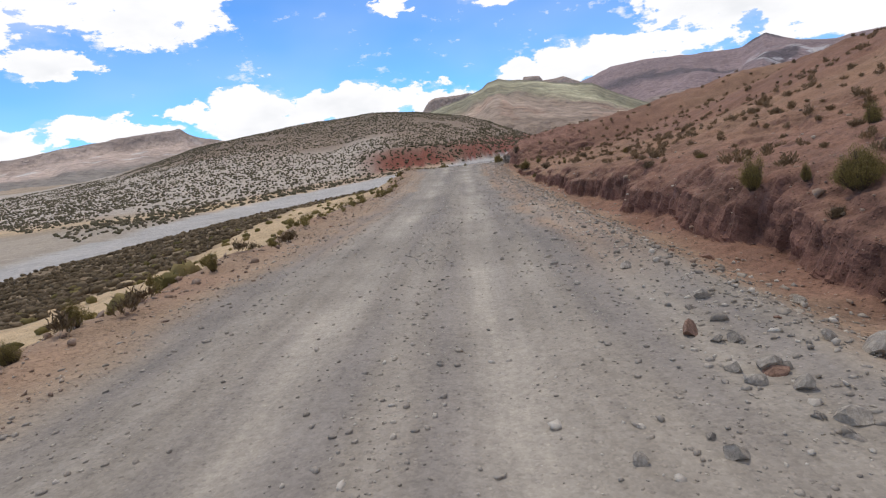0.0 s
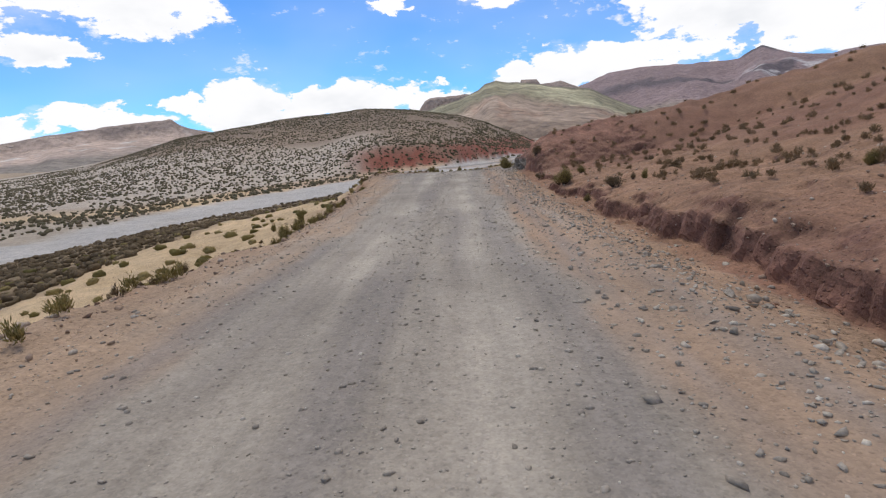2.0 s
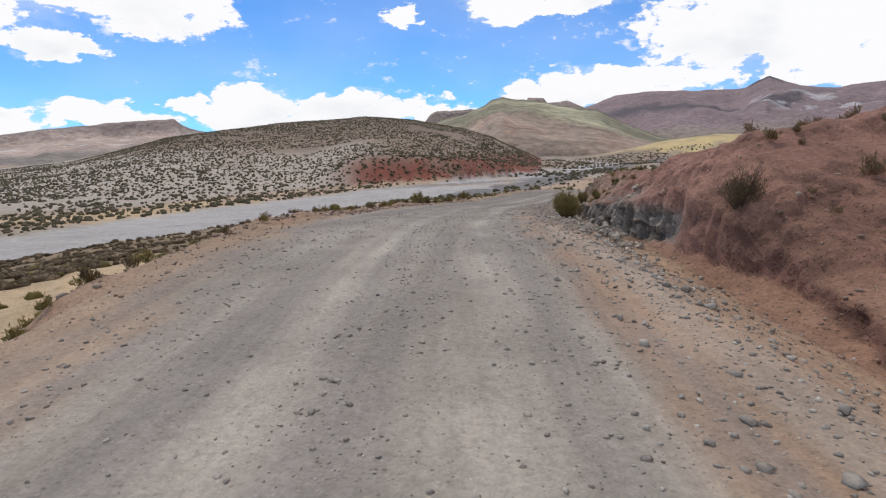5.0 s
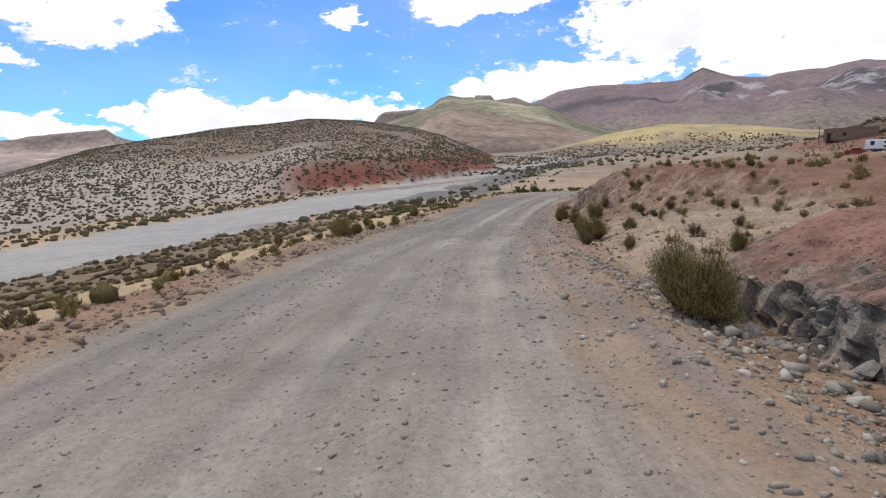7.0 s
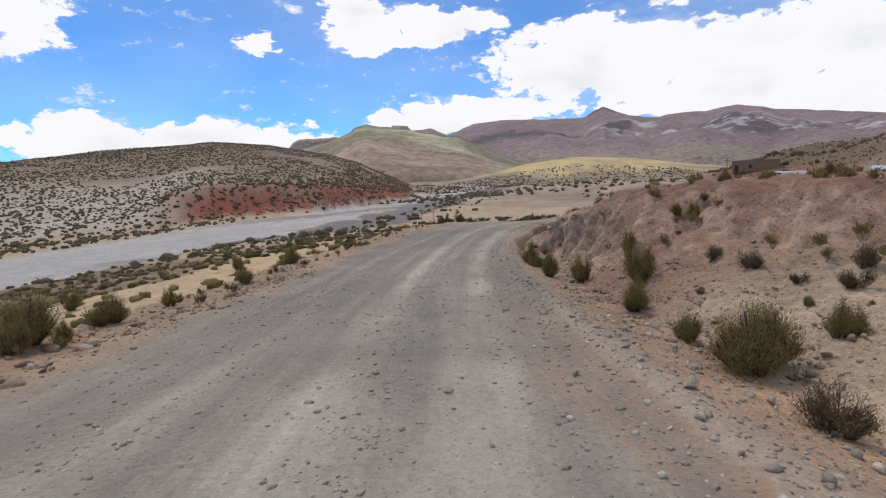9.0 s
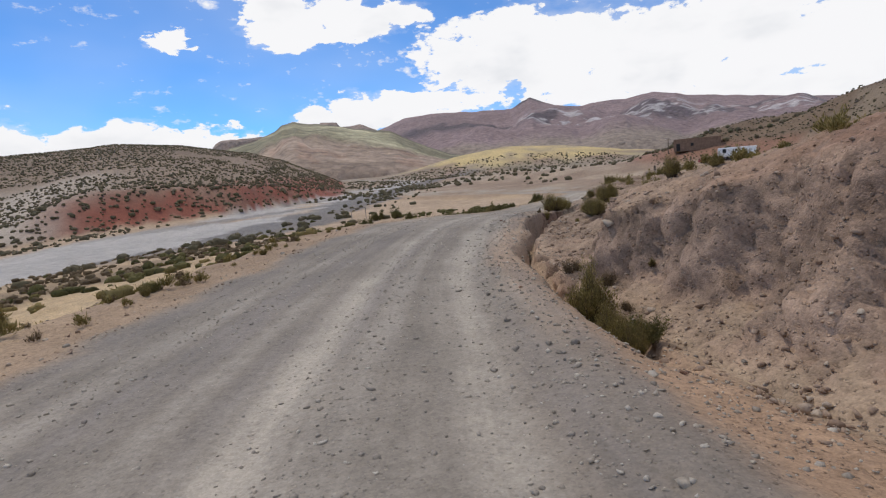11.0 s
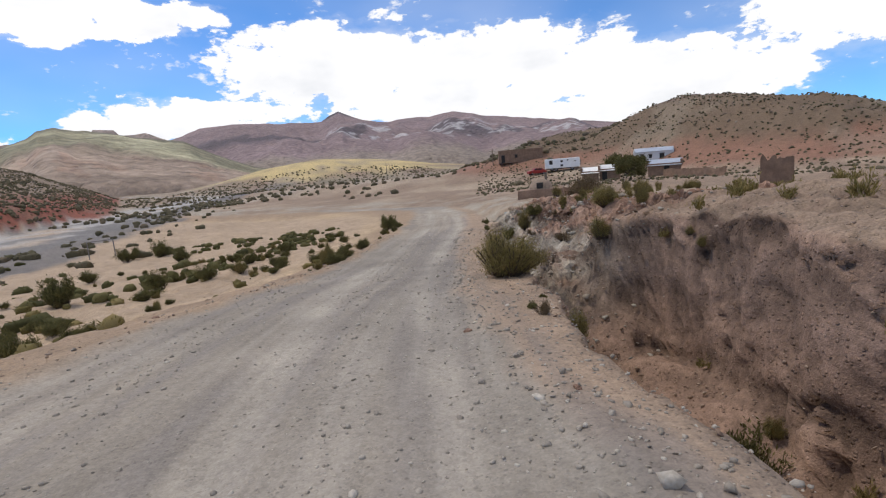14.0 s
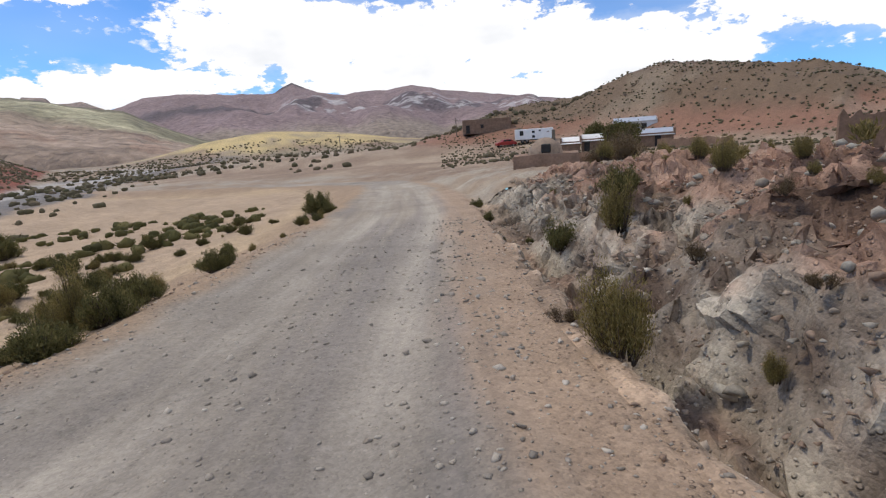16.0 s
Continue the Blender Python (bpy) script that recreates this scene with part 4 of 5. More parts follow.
WORDS = ["angular grey stone lying on the road verge", "angular grey stone lying on the road verge", "reddish stone lying on the road verge", "angular grey stone lying on the road verge",
         "pale tan stone lying on the road verge", "reddish stone lying on the road verge", "angular grey stone lying on the road verge"]
rk = random.Random(3)
for x, y, sz, k in [(1.71, 4.07, 0.30, 2), (2.14, 4.93, 0.24, 0), (2.25, 5.51, 0.2, 4), (1.88, 3.34, 0.28, 0), (1.94, 3.85, 0.22, 3), (1.74, 3.16, 0.2, 6), (1.68, 3.32, 0.18, 3), (1.92, 3.00, 0.22, 0), (2.53, 3.65, 0.2, 0), (1.93, 6.48, 0.24, 3), (3.57, 7.91, 0.28, 5), (3.24, 5.21, 0.2, 6), (2.64, 3.37, 0.36, 0), (1.83, 2.46, 0.16, 4), (1.20, 2.37, 0.2, 3), (0.76, 2.36, 0.14, 0), (1.94, 2.58, 0.24, 6), (1.16, 2.53, 0.1, 3), (1.90, 3.26, 0.2, 5), (1.80, 3.86, 0.16, 0), (1.95, 4.66, 0.18, 4), (2.00, 3.33, 0.18, 6), (1.81, 2.67, 0.14, 4),
                    (-5.1, 29.2, 0.3, 0), (-4.6, 28.1, 0.2, 5), (-5.4, 31.6, 0.24, 4),] + [
                    (3.2, 54.2, 0.3, 3), (3.5, 55.4, 0.36, 4), (3.9, 53.4, 0.4, 0), (4.2, 52.4, 0.42, 6), (3.0, 57.0, 0.25, 4), (4.6, 51.4, 0.38, 3), (3.8, 62.9, 0.3, 4), (4.4, 65.0, 0.26, 0)]:
    rock(x, y, sz, k, rk.uniform(0, 360), label=WORDS[k])
for i in range(190):
    f = rk.uniform(1, 108)
    side_r = rk.random() < 0.68
    hw = float(half(f))
    d = hw + rk.gauss(0.35, 0.55) if side_r else -hw - 0.3 - abs(rk.gauss(0, 0.8))
    if 84 < f < 106 and d > hw + 0.1:
        d = hw - rk.uniform(0, 0.8)
    x, y = road_place(f, d)
    k = rk.randrange(7)
    rock(float(x), float(y), rk.uniform(0.06, 0.14) * (1.5 if rk.random() < 0.1 else 1), k, rk.uniform(0, 360), label=WORDS[k])

# fallen blocks under the grey rock face
for i in range(34):
    f = rk.uniform(47.5, 60)
    x, y = road_place(f, float(half(f)) + 0.45 + abs(rk.gauss(0, 0.22)))
    rock(float(x), float(y), rk.uniform(0.14, 0.38), rk.choice([0, 3, 6]), rk.uniform(0, 360), "blocks under the rock face", "angular grey block fallen from the rock face")

# ---- shrubs ----
LEAF = [island_matte("leaf_olive", [(0.135, 0.112, 0.04), (0.24, 0.195, 0.065), (0.35, 0.27, 0.115), (0.17, 0.145, 0.05)], glow=0.35),
        island_matte("leaf_green", [(0.075, 0.072, 0.028), (0.125, 0.118, 0.042), (0.20, 0.175, 0.07), (0.11, 0.105, 0.04)], glow=0.35),
        island_matte("leaf_dry", [(0.10, 0.07, 0.04), (0.17, 0.125, 0.07), (0.15, 0.105, 0.06), (0.28, 0.21, 0.13)], glow=0.25)]
STRAW = island_matte("dry_straw", [(0.17, 0.115, 0.065), (0.27, 0.185, 0.105), (0.22, 0.15, 0.085), (0.34, 0.25, 0.15)], glow=0.3)
TWIG = matte("twig_bark", (0.10, 0.075, 0.055), 0.3, 30.0)


def leaf_strip(bm, a, b, w, nrm):
    side_v = (b - a).cross(nrm)
    if side_v.length < 1e-6:
        side_v = Vector((1, 0, 0))
    side_v = side_v.normalized() * w
    m = (a + b) / 2
    vs = [bm.verts.new(p) for p in (a, m + side_v, b, m - side_v)]
    bm.faces.new(vs)


def shrub_parts(seed, stems, per, spread, leaf, width, upright):
    """Foliage and twigs of a shrub one metre across, rooted at the origin."""
    rnd = random.Random(seed)
    fol, tw = bmesh.new(), bmesh.new()
    clumps = []
    for i in range(9):
        a, o = rnd.uniform(0, 6.283), spread * 0.62 * math.sqrt(rnd.random())
        clumps.append((math.cos(a) * o, math.sin(a) * o, rnd.uniform(0.55, 1.0) * (1 - 0.45 * (o / spread) ** 2), rnd.uniform(0.11, 0.22)))
    for i in range(stems):
        cx, cy, ch, cr = rnd.choice(clumps)
        az, k = rnd.uniform(0, 6.283), math.sqrt(rnd.random())
        top = Vector((cx + math.cos(az) * cr * k, cy + math.sin(az) * cr * k, ch * upright * (1 - 0.5 * k * k) * rnd.uniform(0.7, 1.08)))
        root = Vector((cx * 0.4 + top.x * 0.1, cy * 0.4 + top.y * 0.1, 0))
        if i % 2 == 0:
            d = (top - root)
            s1 = d.cross(Vector((0, 0, 1)))
            s1 = (s1.normalized() if s1.length > 1e-5 else Vector((1, 0, 0))) * 0.007
            s2 = d.cross(s1).normalized() * 0.007
            ring0, ring1 = [tw.verts.new(root + o) for o in (s1, s2, -s1 - s2)], [tw.verts.new(root + d * 0.9 + o * 0.4) for o in (s1, s2, -s1 - s2)]
            for j in range(3):
                tw.faces.new((ring0[j], ring0[(j + 1) % 3], ring1[(j + 1) % 3], ring1[j]))
        for j in range(per):
            t = 0.25 + 0.75 * rnd.random() ** 0.7
            p = root.lerp(top, t) + Vector((rnd.gauss(0, 0.035), rnd.gauss(0, 0.035), rnd.gauss(0, 0.02)))
            dirv = Vector((rnd.gauss(0, 0.42) + top.x - root.x, rnd.gauss(0, 0.42) + top.y - root.y, rnd.uniform(0.45, 1.3))).normalized()
            leaf_strip(fol, p, p + dirv * leaf * rnd.uniform(0.6, 1.3), width, Vector((rnd.gauss(0, 1), rnd.gauss(0, 1), rnd.gauss(0, 1))))
    return fol, tw


SHRUBS = {}


def shrub_kind(key, n, **kw):
    made = []
    for i in range(n):
        e = base_at("shrub", 0, 0, -500 - 5 * i)
        fol, tw = shrub_parts(hash_of(key) + i, kw["stems"], kw["per"], kw["spread"], kw["leaf"], kw["width"], kw["upright"])
        part("foliage", fol, LEAF[kw["mat"]], e)
        part("branchwork", tw, TWIG, e)
        made.append(e)
    SHRUBS[key] = made


def hash_of(w):
    return sum(ord(c) * (i + 1) for i, c in enumerate(w))


shrub_kind("olive", 4, stems=270, per=38, spread=0.5, leaf=0.046, width=0.0048, upright=1.0, mat=0)
shrub_kind("broad", 3, stems=560, per=44, spread=0.5, leaf=0.034, width=0.0030, upright=0.76, mat=0)
shrub_kind("green", 4, stems=200, per=32, spread=0.5, leaf=0.06, width=0.0075, upright=0.8, mat=1)
shrub_kind("dry", 3, stems=130, per=24, spread=0.5, leaf=0.085, width=0.0048, upright=0.9, mat=2)
SAY = {"broad": "broad olive-green thorn bush in dry soil", "olive": "olive-green thorny shrub growing in dry soil", "green": "dark green rounded shrub on pale sand", "dry": "dry brown tussock shrub on stony soil"}
rb = random.Random(8)
used = set()


def shrub(key, x, y, width, tall=1.0, group="desert shrubs"):
    src = rb.choice(SHRUBS[key])
    m = pose(x, y, ground_z(x, y) - 0.03, rb.uniform(-6, 6), rb.uniform(-6, 6), rb.uniform(0, 360)) @ Matrix.Diagonal((width * rb.uniform(0.85, 1.3), width * rb.uniform(0.8, 1.1), width * tall * rb.uniform(0.8, 1.1), 1))
    if src.name not in used:
        used.add(src.name)
        src.matrix_basis = m
        ob = src
    else:
        ob = copy_thing(src, m)
    return tagged(ob, SAY[key], "shrub", group)


# shrubs beside the road, place by place
for bed in (
    [("olive", -5.2, 33.8, 0.42), ("olive", -5.1, 37.3, 0.47), ("olive", -8.7, 42.9, 0.58), ("olive", -9.9, 41.7, 0.45), ("olive", -5.1, 29.5, 0.41), ("olive", -5, 28.4, 0.51), ("olive", -4.9, 28.7, 0.39), ("dry", -11.1, 34.5, 0.52), ("olive", -4.9, 30.3, 0.63), ("olive", -4.7, 6.2, 0.25), ("olive", -4.9, 5.8, 0.32), ("olive", -4.6, 4.6, 0.42), ("olive", -15.1, 23, 1.16), ("dry", -15.6, 26.8, 0.98), ("olive", -4.7, 9, 0.43)],
    [("olive", -2.7, 68.7, 0.82), ("olive", -2.6, 69.8, 0.6), ("broad", -2.8, 69.3, 1.16), ("olive", -2, 73.4, 0.4), ("broad", -2.4, 71, 0.72), ("olive", -1.9, 72.6, 0.71), ("olive", -0.1, 80, 0.59), ("olive", -0.3, 77.4, 0.43), ("olive", -9.1, 82, 0.62), ("olive", -1, 76.1, 1.12), ("olive", -0, 79.5, 1.25), ("olive", -13.2, 76.2, 0.94), ("olive", -13.4, 67.4, 0.96)],
    [("olive", -9.7, 85.7, 1.13), ("olive", 7.5, 96.2, 0.5), ("olive", 6.9, 94.9, 0.39), ("olive", 2.1, 84.7, 0.44), ("green", 2.1, 85.2, 0.42), ("green", 2.5, 86.2, 0.38), ("olive", 4.3, 89.3, 0.39), ("olive", -4.2, 93.9, 1.4)],
    [("green", 22.1, 113.3, 0.83), ("olive", 20.8, 109.2, 0.85), ("olive", 20.5, 109, 0.99), ("olive", 22.1, 110.7, 0.94), ("green", 31.6, 121.3, 1.15), ("green", 18.8, 118.2, 1.17), ("olive", 20.5, 118.4, 1.5), ("green", 21.4, 117.8, 0.59), ("green", 17, 119.1, 1.5), ("green", 15.3, 130.5, 1.15), ("green", 13.1, 119.4, 1.2), ("green", 16.9, 130.8, 0.87), ("green", 31.8, 129.4, 0.62), ("green", 19.2, 144, 1.18), ("green", 21.7, 142.7, 1.5), ("olive", 26.9, 130.2, 1.24), ("green", 21.2, 109.7, 0.62), ("green", 19.4, 107.9, 0.29), ("green", 20, 108.5, 0.28), ("olive", 20.1, 108.6, 0.42), ("olive", 21.1, 109.5, 0.28), ("green", 30.4, 119.5, 0.91), ("green", 28.9, 122.5, 0.73), ("green", 25.4, 115.9, 0.37), ("green", 23.9, 113.8, 0.58), ("green", 22.4, 122.8, 1.03), ("green", 22.9, 120.2, 0.61), ("green", 24.3, 122, 0.67)],
    [("green", 21.9, 136.7, 1.12), ("green", 20.6, 114.1, 0.41), ("green", 31.5, 125.6, 0.85), ("green", 21, 115.2, 0.28)],
    [("broad", 4, 35.4, 0.97), ("olive", 5.2, 37.6, 0.66), ("olive", 4.2, 32.5, 0.56), ("dry", 4.9, 31.6, 0.64), ("dry", 7.5, 33.7, 0.69), ("dry", 5.8, 32.8, 0.24), ("dry", 4.5, 45.9, 0.73), ("dry", 4.1, 41.6, 0.6), ("dry", 8.1, 37.5, 0.35), ("olive", 6.1, 32.5, 0.36), ("olive", 7.5, 24.8, 0.54), ("olive", 6.2, 14.2, 0.32), ("olive", 4.8, 8.9, 0.63), ("olive", 5.1, 8.1, 0.3), ("broad", 5.2, 7.1, 0.83), ("dry", 4.6, 6.7, 0.34), ("olive", 8, 10.8, 0.55), ("dry", 5.3, 15.4, 0.34)],
    [("olive", 6.9, 73.7, 0.72), ("olive", 7.5, 72.9, 0.84), ("broad", 6.4, 69, 0.84), ("olive", 7.6, 70.7, 1.44), ("olive", 9, 73.5, 0.61), ("olive", 5.9, 67, 0.72), ("broad", 5.8, 65.7, 1.31), ("olive", 7, 65.8, 0.77), ("dry", 5.1, 64.2, 0.81), ("olive", 10.3, 72.6, 0.75), ("dry", 9.2, 70.5, 0.38), ("dry", 8.9, 69.1, 0.68), ("dry", 8.4, 67.7, 0.4), ("olive", 7.9, 66.2, 0.22), ("dry", 7.3, 68.5, 0.22), ("olive", 7.5, 66.7, 0.35), ("dry", 8.5, 66.9, 0.57), ("dry", 9.1, 67.3, 0.41), ("olive", 5.9, 63.1, 0.71), ("broad", 3.6, 55.6, 1.25), ("olive", 5, 56.9, 0.66), ("dry", 7.6, 62.9, 0.65), ("olive", 10.2, 73.1, 0.53), ("olive", 10.5, 66.5, 0.42), ("dry", 12.3, 64.6, 0.3)],
    [("olive", 8.9, 80, 1.06), ("green", 18.1, 94.1, 0.91), ("olive", 19, 94, 0.55), ("dry", 16.5, 91.8, 0.63), ("olive", 17.9, 91.8, 0.77), ("broad", 16.1, 89, 1.04), ("broad", 14.3, 87.4, 0.8), ("olive", 13.7, 87.4, 0.31), ("olive", 17.5, 90.6, 0.3), ("dry", 17.5, 90.2, 0.29), ("olive", 17.5, 88.7, 0.41), ("olive", 19.5, 89.6, 0.28), ("olive", 20.4, 90.7, 0.25), ("olive", 20.1, 91, 0.38), ("olive", 11.6, 86.5, 0.75), ("dry", 9.7, 81.7, 0.64), ("dry", 9.9, 80.9, 0.34), ("broad", 8.5, 78.9, 0.7), ("olive", 8.3, 78.2, 0.51), ("olive", 10.2, 80.1, 0.22), ("green", 8.8, 79.6, 0.22), ("green", 8.6, 78.3, 0.49), ("dry", 9.5, 79.8, 0.35), ("olive", 13.7, 83.4, 0.89), ("olive", 12.4, 80.9, 0.51)],
    [("broad", 20.3, 99.8, 1.5), ("green", 18.5, 97.2, 0.33), ("green", 17.7, 96.7, 0.22), ("dry", 17.4, 96.3, 0.24), ("dry", 23.6, 100.6, 0.62), ("olive", 31.3, 105.4, 1.08), ("broad", 24.5, 99.9, 1.14), ("olive", 21.1, 96, 0.32), ("olive", 20.9, 95.7, 0.27), ("green", 27.4, 106.3, 0.51), ("green", 28, 105.5, 0.57), ("olive", 22.6, 97.8, 0.59), ("olive", 23.4, 103.1, 1.4), ("olive", 17.6, 95.9, 0.69), ("olive", 21, 99.2, 0.75), ("olive", 34.3, 109.2, 1.42), ("olive", 30.5, 108.5, 0.47), ("green", 27.9, 107.3, 0.4), ("olive", 26.9, 104.9, 0.93), ("dry", 25, 103.9, 0.35), ("olive", 27.6, 104.2, 0.3), ("dry", 25.2, 103.2, 0.22), ("olive", 23.6, 102.1, 0.49), ("dry", 23.8, 101.9, 0.22), ("olive", 27.8, 103.8, 0.61), ("olive", 27.4, 102.8, 0.48), ("olive", 25.9, 102.4, 0.26), ("dry", 25.7, 102.6, 0.22)],
    [("olive", 25.7, 101.9, 0.31), ("dry", 23.8, 103.9, 0.32), ("green", 32.3, 112.6, 0.33), ("green", 29.8, 110, 0.26), ("green", 27.6, 107.7, 0.22), ("olive", 22, 98.4, 1.14)],
):
    for key, x, y, w in bed:
        shrub(key, x, y, w * {"olive": 1.35, "broad": 1.15, "green": 1.2, "dry": 1.25}[key])
# clumps on the flat below the bend
for i in range(80):
    f, l = rb.uniform(97, 124), 7.5 + abs(rb.gauss(0, 6))
    x, y = road_place(f, -l)
    shrub("green" if rb.random() < 0.75 else "olive", float(x), float(y), rb.uniform(0.4, 1.1), 0.85, "shrubs on the sandy flat")
# bushes along the outer edge of the bend
for i in range(24):
    f = rb.uniform(103, 118)
    x, y = road_place(f, -float(half(f)) - 0.4 - abs(rb.gauss(0, 0.55)))
    shrub(rb.choice(["olive", "green"]), float(x), float(y), rb.uniform(0.4, 0.75), 0.95, "shrubs on the sandy flat")
# bushes on the sandy flat under the scarp
for i in range(14):
    f = rb.uniform(60, 78)
    x, y = road_place(f, rb.uniform(5.5, 10) - 0.08 * (f - 60))
    shrub(rb.choice(["olive", "dry", "dry"]), float(x), float(y), rb.uniform(0.25, 0.5), 0.9, "bushes under the scarp")
# bushes on the crest over the gully and the slope behind it
for i in range(36):
    x, y = road_place(rb.uniform(70, 112), 8.5 + rb.gammavariate(1.6, 4.5))
    shrub("olive" if rb.random() < 0.7 else "dry", float(x), float(y), rb.uniform(0.4, 1.0), 0.9, "shrubs above the gully")


def tufts(n, place, mat, size, label, seed):
    """Small dry tufts too many to count, in one mesh."""
    made = []
    for i in range(4):
        fol, tw = shrub_parts(seed + i, 26, 9, 0.5, 0.22, 0.02, 0.85)
        tw.free()
        bmesh.ops.triangulate(fol, faces=fol.faces)
        fol.verts.index_update()
        made.append(fol)
    x, y = place(rs, n)
    sz = size * rs.uniform(0.55, 1.5, len(x))
    return scatter("tufts", mat, made, x, y, terrain(x, y) - 0.02, sz, rs.uniform(0, 6.28, len(x)), label, "tufts")


def red_slope(r, n):
    return road_place(r.uniform(-6, 62, n), 5.4 + r.gamma(1.5, 6.5, n))


def shoulder(r, n):
    f = r.uniform(2, 92, n)
    return road_place(f, -half(f) - 0.9 - np.abs(r.normal(0, 1.8, n)))


def above_gully(r, n):
    return road_place(r.uniform(60, 116, n), 5.8 + r.gamma(1.5, 5.0, n))


tufts(1100, red_slope, STRAW, 0.34, "dry brown tufts scattered over the red hillside", 301)
tufts(190, shoulder, LEAF[0], 0.32, "small olive tufts along the road shoulder", 311)
tufts(140, shoulder, LEAF[2], 0.32, "dry tufts along the road shoulder", 321)
tufts(480, above_gully, LEAF[0], 0.36, "small olive tufts on the slope above the gully", 331)

# ---- far scrub, in one mesh a slope ----
CLUMP = []
for i in range(5):
    bm = bmesh.new()
    bmesh.ops.create_icosphere(bm, subdivisions=1, radius=0.5)
    for v in bm.verts:
        v.co *= 1 + 0.45 * noise.noise(v.co * 3 + Vector((i * 7, 0, 0)))
        v.co.z = v.co.z * 0.75 + 0.28
    bm.verts.index_update()
    CLUMP.append(bm)
SCRUB = island_matte("scrub_far", [(0.085, 0.075, 0.042), (0.14, 0.115, 0.07), (0.105, 0.095, 0.05), (0.17, 0.13, 0.085)], fine=9.0)


SPIKY = []
for i in range(5):
    fol = bmesh.new()
    bmesh.ops.create_icosphere(fol, subdivisions=2, radius=0.42)
    rr = random.Random(700 + i)
    for v in fol.verts:
        v.co *= rr.uniform(0.8, 1.15) * (1 + 0.5 * noise.noise(v.co * 4 + Vector((i * 5, 0, 0))))
        v.co.z = v.co.z * 0.8 + 0.22
    for j in range(18):
        a = rr.uniform(0, 6.283)
        o = Vector((math.cos(a), math.sin(a), 0)) * 0.5 * math.sqrt(rr.random())
        p = Vector((o.x * 0.8, o.y * 0.8, 0.42 * math.sqrt(max(0.1, 1 - o.length * 1.6))))
        leaf_strip(fol, p, p + Vector((o.x * 0.3 + rr.gauss(0, 0.06), o.y * 0.3 + rr.gauss(0, 0.06), rr.uniform(0.12, 0.24))), 0.028, Vector((rr.gauss(0, 1), rr.gauss(0, 1), 0.2)))
    bmesh.ops.triangulate(fol, faces=fol.faces)
    fol.verts.index_update()
    SPIKY.append(fol)


def scrub(n, pick, size, label, shape=None, mat=None):
    x, y = pick(rs, n)
    z = terrain(x, y)
    sz = size * rs.uniform(0.5, 1.35, len(x))
    return scatter("scrub", mat or SCRUB, shape or CLUMP, x, y, z - 0.1 * sz, sz, rs.uniform(0, 6.28, len(x)), label, "scrub")


def on_hill(r, n):
    a, q = np.radians(r.uniform(-50, 8, n)), np.sqrt(r.uniform(90 ** 2, 440 ** 2, n))
    x, y = np.sin(a) * q, np.cos(a) * q + 30
    _, m = terrain(x, y, True)
    k = (m["bed"] < 0.3) & ((m["l"] > 62) | (m["hill"] > 0.3)) & (fbm(x, y, 25, 3, 91) > -0.4)
    return x[k], y[k]


def on_flat(r, n):
    f, l = np.where(r.rand(n) < 0.8, r.uniform(-5, 62, n), r.uniform(62, 108, n)), r.uniform(18, 52, n)
    x, y = road_place(f, -l)
    _, m = terrain(x, y, True)
    k = m["bed"] < 0.3
    return x[k], y[k]


def on_sand(r, n):
    f, l = r.uniform(0, 112, n), r.uniform(5, 26, n)
    return road_place(f, -l)


def on_tan_flat(r, n):
    f = r.uniform(92, 135, n)
    x, y = road_place(f, -(8 + r.gamma(2.0, 7.0, n)))
    _, m = terrain(x, y, True)
    k = (m["bed"] < 0.3) & (fbm(x, y, 9, 2, 95) > -0.15)
    return x[k], y[k]


def by_river(r, n):
    y = r.uniform(110, 330, n)
    x = np.interp(y, [60, 105, 142, 180, 230, 300], [-66, -38, -9, 12, 38, 64]) + np.where(r.rand(n) < 0.5, r.normal(6, 9, n), r.normal(-45, 12, n))
    _, m = terrain(x, y, True)
    k = (m["bed"] < 0.5)
    return x[k], y[k]


def in_valley(r, n):
    a, q = np.radians(r.uniform(2, 52, n)), np.sqrt(r.uniform(150 ** 2, 540 ** 2, n))
    x, y = np.sin(a) * q, np.cos(a) * q + 30
    k = fbm(x, y, 45, 3, 93) > np.where(q < 230, 0.12, -0.1)
    return x[k], y[k]


def on_knoll(r, n):
    a, q = np.radians(r.uniform(44, 110, n)), np.sqrt(r.uniform(60 ** 2, 190 ** 2, n))
    return 20 + np.sin(a) * q, 101 + np.cos(a) * q


scrub(29000, on_hill, 0.76, "dark low scrub dotted over the hill")
scrub(10000, on_flat, 0.5, "dense low scrub on the flat by the river", SPIKY, LEAF[2])
scrub(420, on_tan_flat, 0.75, "dark green bushes dotted over the tan flat", SPIKY, LEAF[1])
scrub(500, on_sand, 0.5, "small scattered bushes on the sandy slope", SPIKY, LEAF[0])
scrub(800, by_river, 1.3, "dark bushes along the river shingle", SPIKY, SCRUB)
scrub(4500, in_valley, 1.5, "dark scrub scattered over the valley floor", CLUMP, SCRUB)
scrub(9000, on_knoll, 0.45, "low scrub over the stony hill")

